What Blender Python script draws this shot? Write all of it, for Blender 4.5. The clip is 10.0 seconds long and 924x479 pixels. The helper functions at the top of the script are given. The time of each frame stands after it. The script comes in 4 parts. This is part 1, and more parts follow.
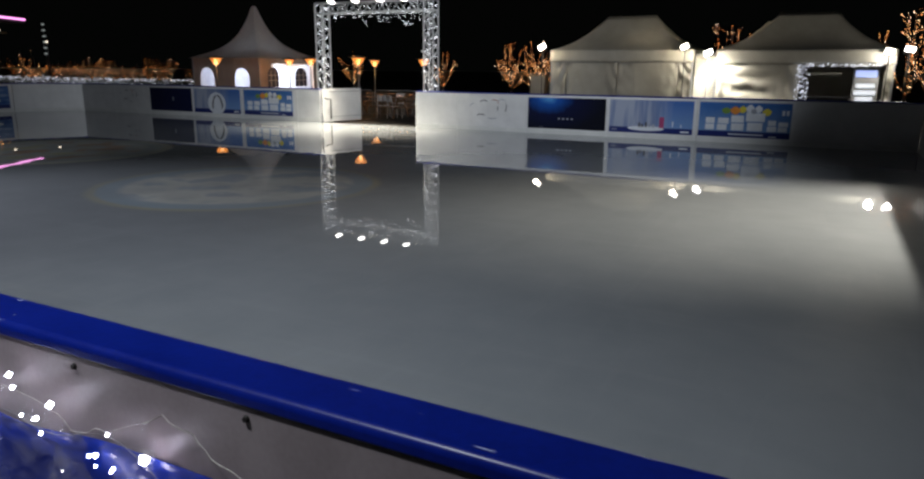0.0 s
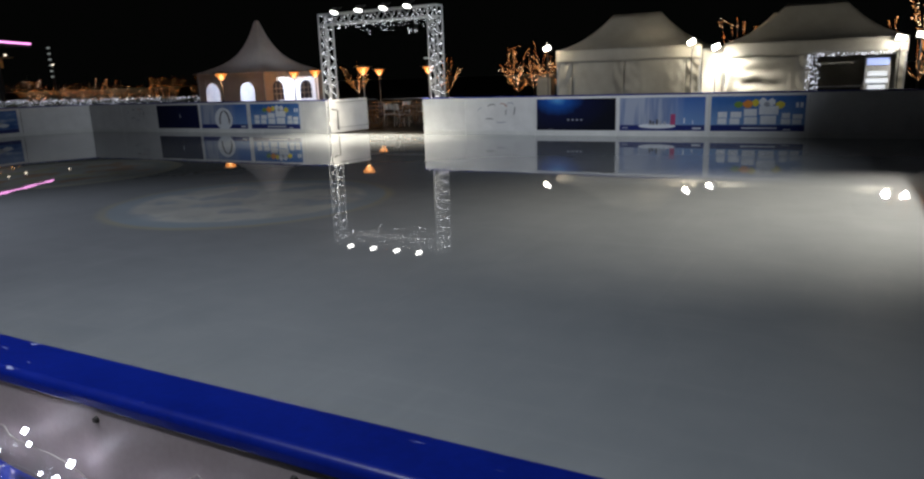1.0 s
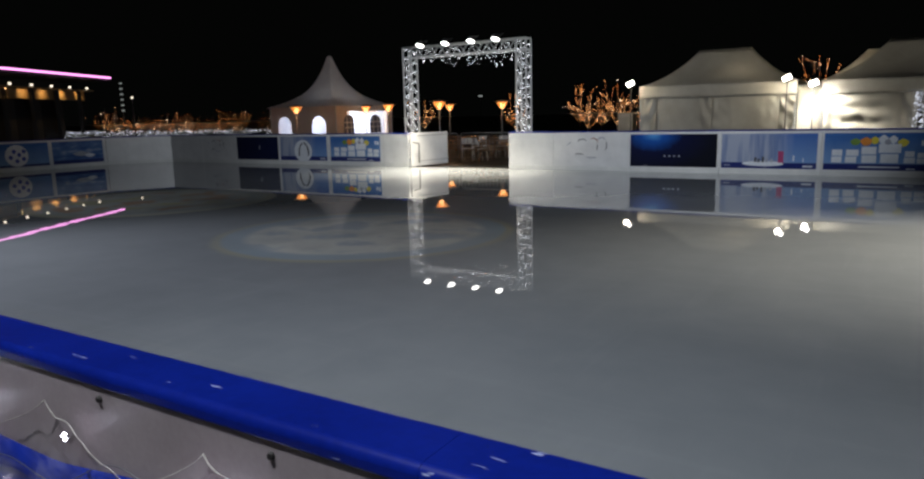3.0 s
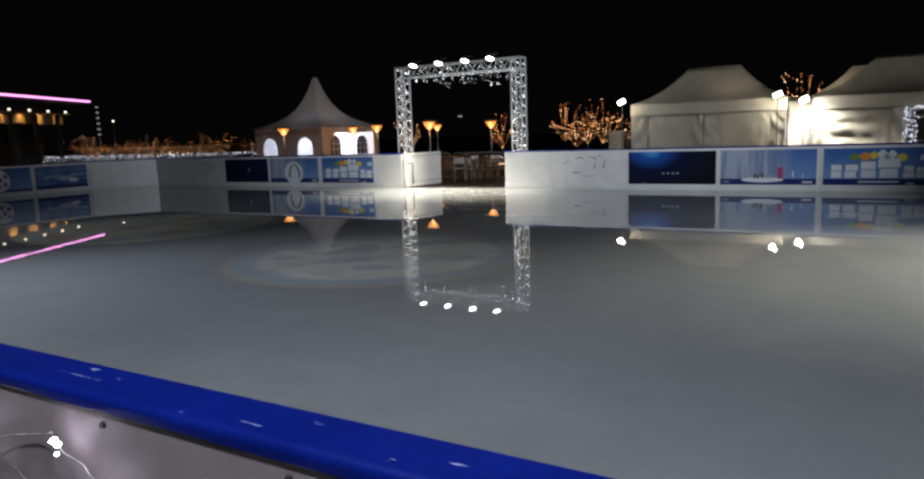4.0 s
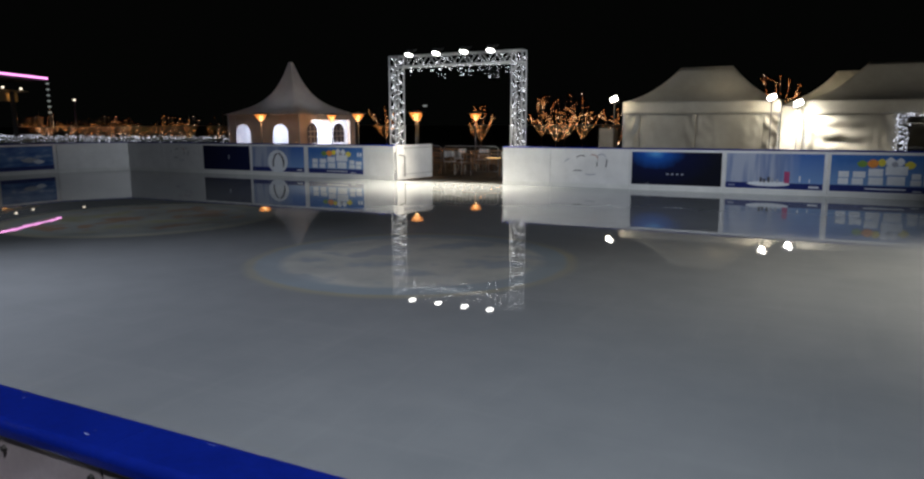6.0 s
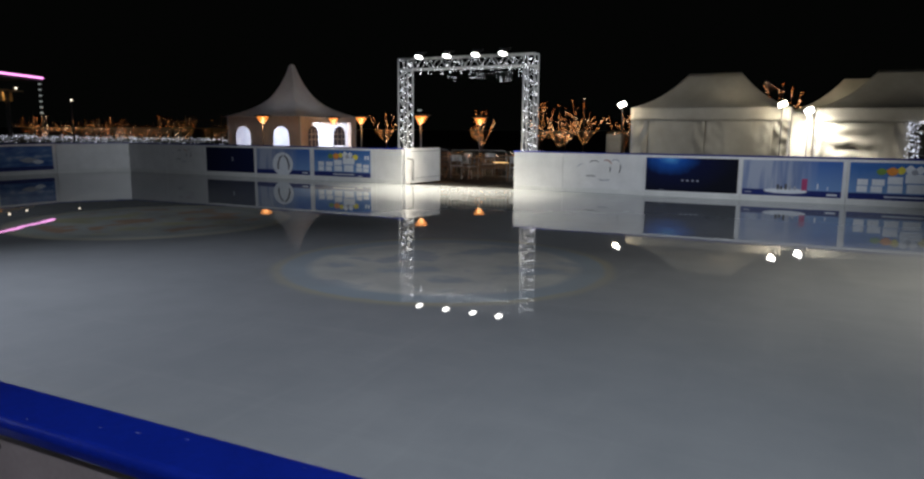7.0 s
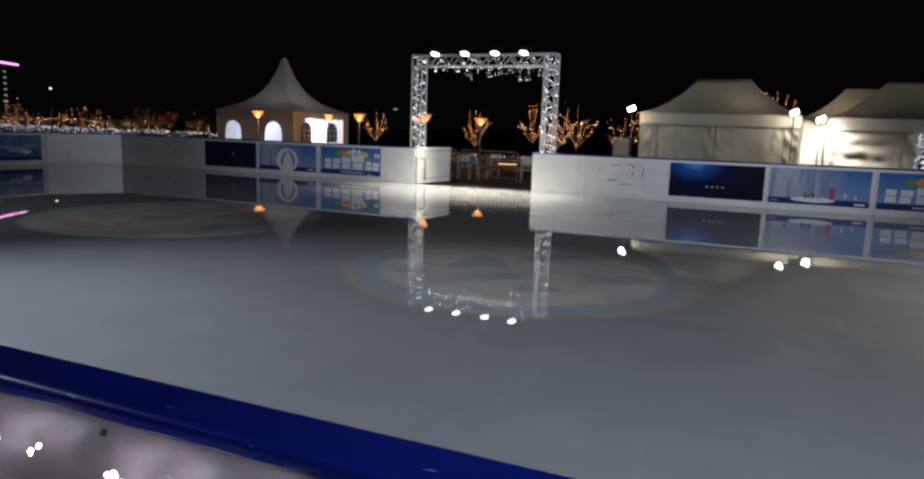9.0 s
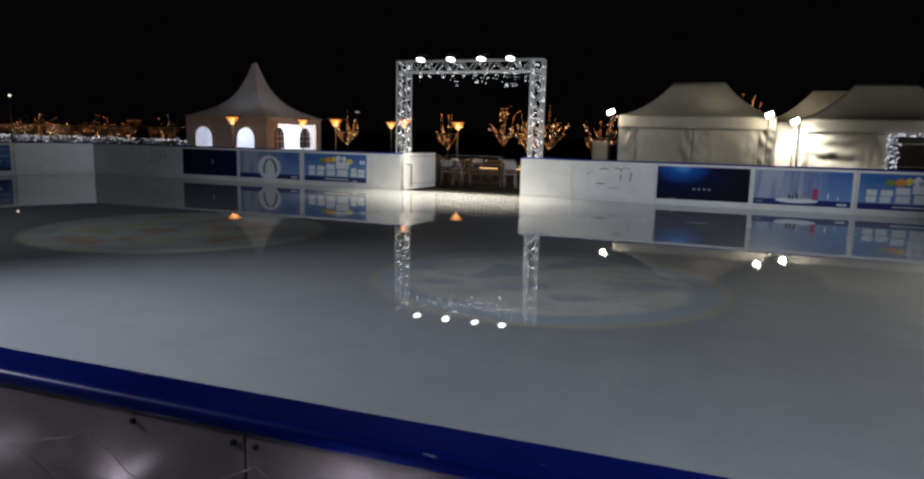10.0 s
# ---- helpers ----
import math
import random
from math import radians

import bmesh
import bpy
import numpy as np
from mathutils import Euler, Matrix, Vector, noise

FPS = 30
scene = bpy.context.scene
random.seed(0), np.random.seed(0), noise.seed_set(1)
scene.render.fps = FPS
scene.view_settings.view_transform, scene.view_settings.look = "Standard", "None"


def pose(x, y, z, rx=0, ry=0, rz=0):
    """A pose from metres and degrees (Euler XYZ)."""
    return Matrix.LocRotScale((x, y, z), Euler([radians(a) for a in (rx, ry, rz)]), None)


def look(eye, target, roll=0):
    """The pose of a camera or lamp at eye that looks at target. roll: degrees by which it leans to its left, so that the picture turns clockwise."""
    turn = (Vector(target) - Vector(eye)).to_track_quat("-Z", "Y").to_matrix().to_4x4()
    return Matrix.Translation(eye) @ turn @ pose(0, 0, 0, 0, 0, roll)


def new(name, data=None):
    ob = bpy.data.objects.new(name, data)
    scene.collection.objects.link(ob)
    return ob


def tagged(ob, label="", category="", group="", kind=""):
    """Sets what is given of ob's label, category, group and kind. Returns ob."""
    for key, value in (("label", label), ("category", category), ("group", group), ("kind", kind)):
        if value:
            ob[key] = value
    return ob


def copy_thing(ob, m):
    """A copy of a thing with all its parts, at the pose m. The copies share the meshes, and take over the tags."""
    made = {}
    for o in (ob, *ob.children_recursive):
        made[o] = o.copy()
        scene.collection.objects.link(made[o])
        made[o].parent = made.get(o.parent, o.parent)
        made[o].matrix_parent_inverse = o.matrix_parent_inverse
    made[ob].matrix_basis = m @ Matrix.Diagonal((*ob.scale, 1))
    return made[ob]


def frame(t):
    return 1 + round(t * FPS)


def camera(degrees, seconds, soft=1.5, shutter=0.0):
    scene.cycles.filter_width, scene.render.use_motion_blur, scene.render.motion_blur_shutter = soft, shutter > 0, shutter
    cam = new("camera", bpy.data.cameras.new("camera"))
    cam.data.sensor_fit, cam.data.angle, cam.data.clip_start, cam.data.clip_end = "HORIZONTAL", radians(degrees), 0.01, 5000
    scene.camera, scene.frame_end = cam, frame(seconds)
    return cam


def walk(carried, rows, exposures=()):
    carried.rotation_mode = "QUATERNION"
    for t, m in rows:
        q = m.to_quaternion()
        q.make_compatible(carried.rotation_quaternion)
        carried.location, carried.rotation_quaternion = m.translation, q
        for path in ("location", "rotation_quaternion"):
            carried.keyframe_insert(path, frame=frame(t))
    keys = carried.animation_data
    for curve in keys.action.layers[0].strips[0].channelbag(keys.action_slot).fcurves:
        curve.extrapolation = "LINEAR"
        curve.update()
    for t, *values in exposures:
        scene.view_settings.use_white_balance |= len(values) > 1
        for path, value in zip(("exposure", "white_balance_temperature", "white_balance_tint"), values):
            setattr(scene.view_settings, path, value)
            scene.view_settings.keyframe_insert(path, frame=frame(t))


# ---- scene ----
cam = camera(66.8, 10.0, soft=2.3)
PATH = [
    (0, (4.282, 0.230, 1.717), (3.3853, 1.9551, 1.2478), 0.46),
    (0.2, (4.260, 0.237, 1.712), (3.3590, 1.9600, 1.2431), 0.53),
    (0.5, (4.222, 0.262, 1.713), (3.3079, 1.9763, 1.2379), -0.00),
    (0.7, (4.162, 0.280, 1.708), (3.2392, 1.9920, 1.2410), -1.07),
    (1, (4.105, 0.341, 1.714), (3.1832, 2.0566, 1.2591), -2.00),
    (1.2, (3.992, 0.353, 1.688), (3.0573, 2.0663, 1.2536), -0.70),
    (1.5, (3.802, 0.354, 1.659), (2.8152, 2.0407, 1.2331), 0.90),
    (1.7, (3.674, 0.358, 1.660), (2.6730, 2.0380, 1.2420), 1.34),
    (2, (3.488, 0.345, 1.634), (2.4712, 2.0296, 1.2761), 0.40),
    (2.2, (3.338, 0.356, 1.620), (2.2984, 2.0255, 1.2561), 1.05),
    (2.5, (3.135, 0.378, 1.613), (2.0810, 2.0420, 1.2660), -0.90),
    (2.7, (3.003, 0.389, 1.613), (1.9524, 2.0532, 1.2581), -1.43),
    (3.8, (2.372, 0.336, 1.616), (1.3566, 2.0315, 1.3072), -1.17),
    (4, (2.250, 0.339, 1.614), (1.2509, 2.0462, 1.3190), -2.00),
    (4.2, (2.104, 0.361, 1.621), (1.1174, 2.0753, 1.3261), -1.73),
    (4.5, (1.910, 0.380, 1.609), (0.9339, 2.1002, 1.3120), -1.00),
    (4.7, (1.793, 0.344, 1.626), (0.8365, 2.0778, 1.3417), -1.03),
    (5, (1.619, 0.307, 1.673), (0.6808, 2.0524, 1.4019), -1.50),
    (5.2, (1.488, 0.286, 1.683), (0.5622, 2.0357, 1.3969), -1.04),
    (5.5, (1.334, 0.293, 1.706), (0.4132, 2.0406, 1.3931), -0.90),
    (5.7, (1.203, 0.312, 1.733), (0.2984, 2.0661, 1.4104), -0.69),
    (6.8, (0.572, 0.370, 1.697), (-0.3161, 2.1337, 1.3811), 0.48),
    (7, (0.427, 0.363, 1.690), (-0.4453, 2.1356, 1.3789), 0.40),
    (7.2, (0.286, 0.366, 1.706), (-0.5678, 2.1488, 1.3978), 0.49),
    (7.5, (0.064, 0.345, 1.697), (-0.7951, 2.1222, 1.3750), 0.90),
    (7.7, (-0.065, 0.323, 1.687), (-0.9128, 2.1041, 1.3566), 1.95),
    (8, (-0.234, 0.303, 1.681), (-1.0640, 2.0959, 1.3700), 0.90),
    (8.2, (-0.339, 0.282, 1.684), (-1.1667, 2.0765, 1.3731), 1.26),
    (8.5, (-0.540, 0.277, 1.663), (-1.3469, 2.0807, 1.3540), 0.80),
    (8.7, (-0.691, 0.281, 1.677), (-1.4837, 2.0898, 1.3616), 0.77),
    (9, (-0.962, 0.260, 1.641), (-1.7550, 2.0700, 1.3330), 1.90),
    (9.3, (-1.133, 0.182, 1.647), (-1.8990, 2.0057, 1.3522), 0.71),
    (9.5, (-1.281, 0.135, 1.664), (-2.0391, 1.9622, 1.3700), 0.80),
    (10, (-1.688, -0.036, 1.725), (-2.3810, 1.8160, 1.4250), 1.30),
]
walk(cam, [(t, look(eye, target, roll)) for t, eye, target, roll in PATH], [(0, -0.12), (1, -0.12), (4.5, 0.0), (7, -0.08), (8.5, -0.15), (10, -0.20)])

# ---- world and lights ----
world = bpy.data.worlds.new("night_sky")
scene.world = world
world.use_nodes = True
world.node_tree.nodes["Background"].inputs[0].default_value = (0.010, 0.011, 0.010, 1)
world.node_tree.nodes["Background"].inputs[1].default_value = 0.12


def lamp(name, kind, m, watts, colour, size=0.1, spot=None, blend=0.6):
    data = bpy.data.lights.new(name, kind)
    data.energy, data.color = watts, colour
    if kind == "SPOT":
        data.spot_size, data.spot_blend, data.shadow_soft_size = radians(spot), blend, size
    elif kind == "POINT":
        data.shadow_soft_size = size
    ob = new(name, data)
    ob.matrix_world = m
    return ob


COOL, NEUTRAL, WARM, AMBER = (0.85, 0.912, 1.0), (1.0, 0.95, 0.86), (1.0, 0.86, 0.62), (1.0, 0.45, 0.14)

# unseen floodlight masts, assumed to light the rink: one past the east end that rakes the far boards, three on the
# spectators' side, a warm one close behind the east boards
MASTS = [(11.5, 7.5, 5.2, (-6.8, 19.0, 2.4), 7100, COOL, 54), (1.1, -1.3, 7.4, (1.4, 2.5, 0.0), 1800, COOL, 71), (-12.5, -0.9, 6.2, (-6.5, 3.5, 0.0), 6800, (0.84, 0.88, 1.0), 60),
         # first in this row: added fill without a known source, for the left-hand emblem
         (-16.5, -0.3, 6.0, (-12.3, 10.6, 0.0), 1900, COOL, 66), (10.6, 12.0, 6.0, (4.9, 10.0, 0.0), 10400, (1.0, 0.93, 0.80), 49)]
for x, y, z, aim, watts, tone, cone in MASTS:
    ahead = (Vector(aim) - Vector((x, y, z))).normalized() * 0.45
    lamp("unseen_mast_light", "SPOT", look(Vector((x, y, z)) + ahead, aim), watts, tone, 0.20, cone, 1.0)

# four spotlights along the top of the gate truss
TRUSS_LAMPS = (-10.20, -9.27, -8.35, -7.50)
for x in TRUSS_LAMPS:
    lamp("truss_light", "SPOT", look((x, 18.88, 3.58), (x + 0.1, 17.9, 0.0)), 1600, (1.0, 0.90, 0.72), 0.08, 84, 0.9)

# floodlights on stands at the tent corners: x, y, z, watts
FLOODS = [(-5.80, 26.12, 2.62, 32), (-0.50, 25.98, 2.58, 33), (0.30, 25.95, 2.38, 76), (5.62, 26.10, 2.40, 46), (6.15, 26.10, 2.46, 22)]
for x, y, z, watts in FLOODS:
    lamp("flood_light", "POINT", pose(x, y - 0.22, z - 0.10), watts, WARM if x < 0 else (1.0, 0.94, 0.82), 0.08)
# the stall tent's right-hand floodlight also throws a beam over the ice
lamp("flood_beam", "SPOT", look((5.62, 25.90, 2.40), (4.4, 9.0, 0.0)), 380, (1.0, 0.93, 0.82), 0.10, 34, 0.9)
# the floodlight between the tents is turned onto the stall tent's cloth
lamp("flood_beam", "SPOT", look((0.24, 25.72, 2.36), (0.72, 26.35, 1.15)), 500, (1.0, 0.94, 0.82), 0.08, 100, 0.8)
# lamps hung inside two of the tents
for x, y, z, watts in ((-2.1, 27.6, 2.45, 14), (1.2, 33.0, 2.2, 58)):
    lamp("tent_light", "POINT", pose(x, y, z), watts, WARM, 0.08)

# ---- materials ----


def material(name, build):
    mat = bpy.data.materials.new(name)
    mat.use_nodes = True
    nt = mat.node_tree
    bsdf = nt.nodes["Principled BSDF"]
    build(nt, bsdf)
    return mat


def ramp(nt, fac, stops):
    n = nt.nodes.new("ShaderNodeValToRGB")
    el = n.color_ramp.elements
    while len(el) < len(stops):
        el.new(0.5)
    for e, (p, c) in zip(el, stops):
        e.position, e.color = p, (*c, 1)
    nt.links.new(fac, n.inputs[0])
    return n.outputs[0]


def mixed(nt, fac, a, b, blend="MIX"):
    n = nt.nodes.new("ShaderNodeMix")
    n.data_type, n.blend_type = "RGBA", blend
    for sock, v in ((n.inputs[0], fac), (n.inputs[6], a), (n.inputs[7], b)):
        if isinstance(v, (int, float)):
            sock.default_value = v
        elif isinstance(v, tuple):
            sock.default_value = (*v, 1)
        else:
            nt.links.new(v, sock)
    return n.outputs[2]


def maths(nt, op, a, b=0.0, clamp=False):
    n = nt.nodes.new("ShaderNodeMath")
    n.operation, n.use_clamp = op, clamp
    for sock, v in ((n.inputs[0], a), (n.inputs[1], b)):
        if isinstance(v, (int, float)):
            sock.default_value = v
        else:
            nt.links.new(v, sock)
    return n.outputs[0]


def coords(nt, kind="Object"):
    return nt.nodes.new("ShaderNodeTexCoord").outputs[kind]


def noise_of(nt, scale, detail=3.0, rough=0.55, vector=None, stretch=None):
    n = nt.nodes.new("ShaderNodeTexNoise")
    n.inputs["Scale"].default_value, n.inputs["Detail"].default_value, n.inputs["Roughness"].default_value = scale, detail, rough
    vector = vector or coords(nt)
    if stretch:
        m = nt.nodes.new("ShaderNodeMapping")
        m.inputs["Scale"].default_value = stretch
        nt.links.new(vector, m.inputs[0])
        vector = m.outputs[0]
    nt.links.new(vector, n.inputs["Vector"])
    return n.outputs["Fac"]


def bump(nt, bsdf, height, strength, distance):
    b = nt.nodes.new("ShaderNodeBump")
    b.inputs["Strength"].default_value, b.inputs["Distance"].default_value = strength, distance
    nt.links.new(height, b.inputs["Height"])
    nt.links.new(b.outputs[0], bsdf.inputs["Normal"])


def surface(name, dark, light, rough=(0.4, 0.6), scale=6.0, fine=60.0, metal=0.0, relief=0.15, dist=0.003, spec=0.5):
    """A material with colour varied at two scales, uneven gloss and fine relief."""
    def build(nt, bsdf):
        big, small = noise_of(nt, scale), noise_of(nt, fine, 5.0)
        fac = maths(nt, "ADD", maths(nt, "MULTIPLY", big, 0.65), maths(nt, "MULTIPLY", small, 0.35))
        nt.links.new(ramp(nt, fac, [(0.32, dark), (0.68, light)]), bsdf.inputs["Base Color"])
        r = maths(nt, "ADD", maths(nt, "MULTIPLY", big, rough[1] - rough[0]), rough[0])
        nt.links.new(r, bsdf.inputs["Roughness"])
        bsdf.inputs["Metallic"].default_value = metal
        bsdf.inputs["Specular IOR Level"].default_value = spec
        bump(nt, bsdf, small, relief, dist)
    return material(name, build)


def glow(name, colour, strength):
    def build(nt, bsdf):
        bsdf.inputs["Base Color"].default_value = (*colour, 1)
        bsdf.inputs["Emission Color"].default_value = (*colour, 1)
        bsdf.inputs["Emission Strength"].default_value = strength
    return material(name, build)


def fabric(name, dark, light, through_it, scale=1.6, fine=18.0):
    """Coated tent cloth that lets some light through."""
    def build(nt, bsdf):
        big, small = noise_of(nt, scale), noise_of(nt, fine, 5.0)
        fac = maths(nt, "ADD", maths(nt, "MULTIPLY", big, 0.7), maths(nt, "MULTIPLY", small, 0.3))
        col = ramp(nt, fac, [(0.3, dark), (0.7, light)])
        nt.links.new(col, bsdf.inputs["Base Color"])
        bsdf.inputs["Roughness"].default_value = 0.5
        bump(nt, bsdf, maths(nt, "ADD", big, maths(nt, "MULTIPLY", small, 0.2)), 0.5, 0.03)
        tr = nt.nodes.new("ShaderNodeBsdfTranslucent")
        nt.links.new(col, tr.inputs[0])
        mix = nt.nodes.new("ShaderNodeMixShader")
        mix.inputs[0].default_value = through_it
        nt.links.new(bsdf.outputs[0], mix.inputs[1])
        nt.links.new(tr.outputs[0], mix.inputs[2])
        nt.links.new(mix.outputs[0], nt.nodes["Material Output"].inputs[0])
    return material(name, build)


CIRCLES = [(-3.62, 8.08, 2.18), (-10.3, 9.35, 2.46)]


def build_ice(nt, bsdf):
    pos = coords(nt)
    big, mid, fine = noise_of(nt, 0.35, 4), noise_of(nt, 2.2, 4), noise_of(nt, 30, 6)
    cloud = maths(nt, "ADD", maths(nt, "MULTIPLY", big, 0.6), maths(nt, "MULTIPLY", mid, 0.4))
    col = ramp(nt, cloud, [(0.30, (0.235, 0.255, 0.272)), (0.70, (0.31, 0.33, 0.345))])
    # faint skate marks that cross in two directions
    for stretch, size in (((0.10, 2.6, 1.0), 2.4), ((1.9, 0.16, 1.0), 3.1)):
        line = ramp(nt, noise_of(nt, size, 4, 0.6, None, stretch), [(0.57, (0, 0, 0)), (0.66, (1, 1, 1))])
        col = mixed(nt, maths(nt, "MULTIPLY", line, 0.05), col, (0.46, 0.48, 0.49))
    # two painted emblems under the ice: pale disc, blue band and yellow rim
    for k, (cx, cy, r) in enumerate(CIRCLES):
        d = nt.nodes.new("ShaderNodeVectorMath")
        d.operation = "DISTANCE"
        nt.links.new(pos, d.inputs[0])
        d.inputs[1].default_value = (cx, cy, 0)
        dist = maths(nt, "ADD", maths(nt, "DIVIDE", d.outputs["Value"], r), maths(nt, "MULTIPLY", maths(nt, "SUBTRACT", mid, 0.5), 0.05))
        blot = noise_of(nt, 1.0 if k == 0 else 1.1, 3.5, 0.55)
        if k == 0:
            inner = ramp(nt, blot, [(0.36, (0.44, 0.52, 0.58)), (0.44, (0.68, 0.69, 0.62)), (0.55, (0.80, 0.79, 0.71)), (0.63, (0.50, 0.56, 0.60))])
        else:
            inner = ramp(nt, blot, [(0.36, (0.80, 0.78, 0.52)), (0.46, (0.80, 0.82, 0.76)), (0.53, (0.70, 0.75, 0.76)), (0.58, (0.78, 0.58, 0.44)), (0.64, (0.74, 0.50, 0.37))])
        disc = ramp(nt, dist, [(0.0, (1, 1, 1)), (0.74, (1, 1, 1)), (0.80, (0, 0, 0))])
        if k == 0:
            band = ramp(nt, dist, [(0.76, (0.40, 0.49, 0.55)), (0.90, (0.36, 0.46, 0.52)), (0.93, (0.47, 0.45, 0.31)), (0.985, (0.40, 0.39, 0.29))])
        else:
            band = ramp(nt, dist, [(0.76, (0.58, 0.64, 0.66)), (0.88, (0.66, 0.70, 0.64)), (0.93, (0.72, 0.70, 0.56)), (0.985, (0.62, 0.60, 0.50))])
        mark = mixed(nt, disc, band, inner)
        inside = ramp(nt, dist, [(0.955, (1, 1, 1)), (1.012, (0, 0, 0))])
        worn = ramp(nt, noise_of(nt, 0.42, 3, 0.6), [(0.36, (0.45, 0.45, 0.45)), (0.60, (1, 1, 1))])
        col = mixed(nt, maths(nt, "MULTIPLY", maths(nt, "MULTIPLY", inside, worn), 0.68 if k == 0 else 1.0), col, mark)
    nt.links.new(col, bsdf.inputs["Base Color"])
    # frosted ice under a thin smooth film of water
    nt.links.new(maths(nt, "ADD", maths(nt, "MULTIPLY", cloud, 0.10), 0.48), bsdf.inputs["Roughness"])
    bsdf.inputs["IOR"].default_value = 1.31
    bsdf.inputs["Specular IOR Level"].default_value = 0.36
    bsdf.inputs["Coat Weight"].default_value = 1.0
    bsdf.inputs["Coat IOR"].default_value = 1.45
    nt.links.new(ramp(nt, cloud, [(0.35, (0.001, 0.001, 0.001)), (0.65, (0.005, 0.005, 0.005))]), bsdf.inputs["Coat Roughness"])
    b = nt.nodes.new("ShaderNodeBump")
    b.inputs["Strength"].default_value, b.inputs["Distance"].default_value = 0.05, 0.03
    nt.links.new(maths(nt, "ADD", maths(nt, "MULTIPLY", noise_of(nt, 0.9, 2), 0.40), maths(nt, "ADD", maths(nt, "MULTIPLY", noise_of(nt, 4.5, 2), 0.05), maths(nt, "MULTIPLY", fine, 0.003))), b.inputs["Height"])
    nt.links.new(b.outputs[0], bsdf.inputs["Coat Normal"])


ICE = material("ice", build_ice)
GROUND = surface("paving", (0.035, 0.034, 0.033), (0.075, 0.072, 0.068), (0.35, 0.75), 0.8, 14.0, relief=0.4, dist=0.01)
BOARD = surface("white_board", (0.66, 0.66, 0.66), (0.80, 0.80, 0.80), (0.30, 0.42), 2.2, 40.0, relief=0.05)
# outer faces of the near boards: pinkish grey, much darker than BOARD
BOARD_OUT = surface("outer_board", (0.27, 0.225, 0.228), (0.36, 0.305, 0.31), (0.35, 0.55), 5.0, 70.0, relief=0.08)
KICK = surface("kick_plate", (0.62, 0.63, 0.62), (0.78, 0.78, 0.76), (0.35, 0.5), 3.0, 50.0, relief=0.06)
SEAL = surface("joint", (0.25, 0.25, 0.25), (0.34, 0.34, 0.34), (0.5, 0.7))


def build_cap(nt, bsdf):
    place = nt.nodes.new("ShaderNodeNewGeometry").outputs["Position"]
    big, small = noise_of(nt, 3.0, vector=place), noise_of(nt, 55.0, 5, vector=place)
    col = ramp(nt, maths(nt, "ADD", maths(nt, "MULTIPLY", big, 0.6), maths(nt, "MULTIPLY", small, 0.4)), [(0.30, (0.003, 0.011, 0.16)), (0.70, (0.0045, 0.019, 0.27))])
    scratch = ramp(nt, noise_of(nt, 34.0, 3, 0.5, place, (0.28, 1.6, 1)), [(0.715, (0, 0, 0)), (0.745, (1, 1, 1))])
    nt.links.new(mixed(nt, maths(nt, "MULTIPLY", scratch, 0.8), col, (0.45, 0.50, 0.75)), bsdf.inputs["Base Color"])
    nt.links.new(maths(nt, "ADD", maths(nt, "MULTIPLY", big, 0.16), 0.24), bsdf.inputs["Roughness"])
    bsdf.inputs["Specular IOR Level"].default_value = 0.26
    bump(nt, bsdf, small, 0.10, 0.002)


CAP = material("blue_cap", build_cap)
SKIRT = surface("blue_vinyl", (0.004, 0.016, 0.20), (0.010, 0.040, 0.42), (0.18, 0.32), 3.0, 30.0, relief=0.15)
BOLT = surface("dark_bolt", (0.02, 0.018, 0.018), (0.06, 0.055, 0.05), (0.4, 0.6), metal=0.6)
ALUMINIUM = surface("aluminium", (0.42, 0.43, 0.44), (0.58, 0.59, 0.60), (0.32, 0.46), 8.0, 90.0, metal=0.35)
STEEL = surface("grey_steel", (0.16, 0.16, 0.17), (0.30, 0.30, 0.31), (0.35, 0.55), 8.0, 90.0, metal=0.8)
BLACK = surface("black_metal", (0.010, 0.010, 0.011), (0.022, 0.022, 0.024), (0.4, 0.6), 8.0, 90.0)
TENT = fabric("tent_cloth", (0.56, 0.53, 0.46), (0.70, 0.68, 0.61), 0.20)
PAGODA_WALL = fabric("pagoda_wall_cloth", (0.62, 0.48, 0.39), (0.74, 0.60, 0.50), 0.02)
PAGODA_ROOF = fabric("pagoda_roof_cloth", (0.58, 0.55, 0.52), (0.70, 0.67, 0.64), 0.02)
WOOD = surface("stained_wood", (0.12, 0.065, 0.030), (0.30, 0.17, 0.08), (0.4, 0.6), 4.0, 45.0, relief=0.3)
BARK = surface("bark", (0.018, 0.014, 0.010), (0.050, 0.036, 0.026), (0.7, 0.9), 9.0, 60.0, relief=0.6, dist=0.01)
HEDGE = surface("hedge_leaf", (0.020, 0.030, 0.015), (0.060, 0.075, 0.035), (0.5, 0.8), 9.0, 60.0, relief=0.5, dist=0.01)
WALL_DARK = surface("dark_render", (0.035, 0.034, 0.034), (0.065, 0.063, 0.060), (0.6, 0.8), 0.6, 12.0)
CABINET = surface("cabinet_paint", (0.22, 0.20, 0.17), (0.34, 0.31, 0.27), (0.4, 0.6), 3.0, 40.0)
WHITE_LED = glow("white_led", (0.90, 0.93, 1.0), 7.0)
VIOLET_LED = glow("cool_led", (0.82, 0.82, 1.0), 32.0)


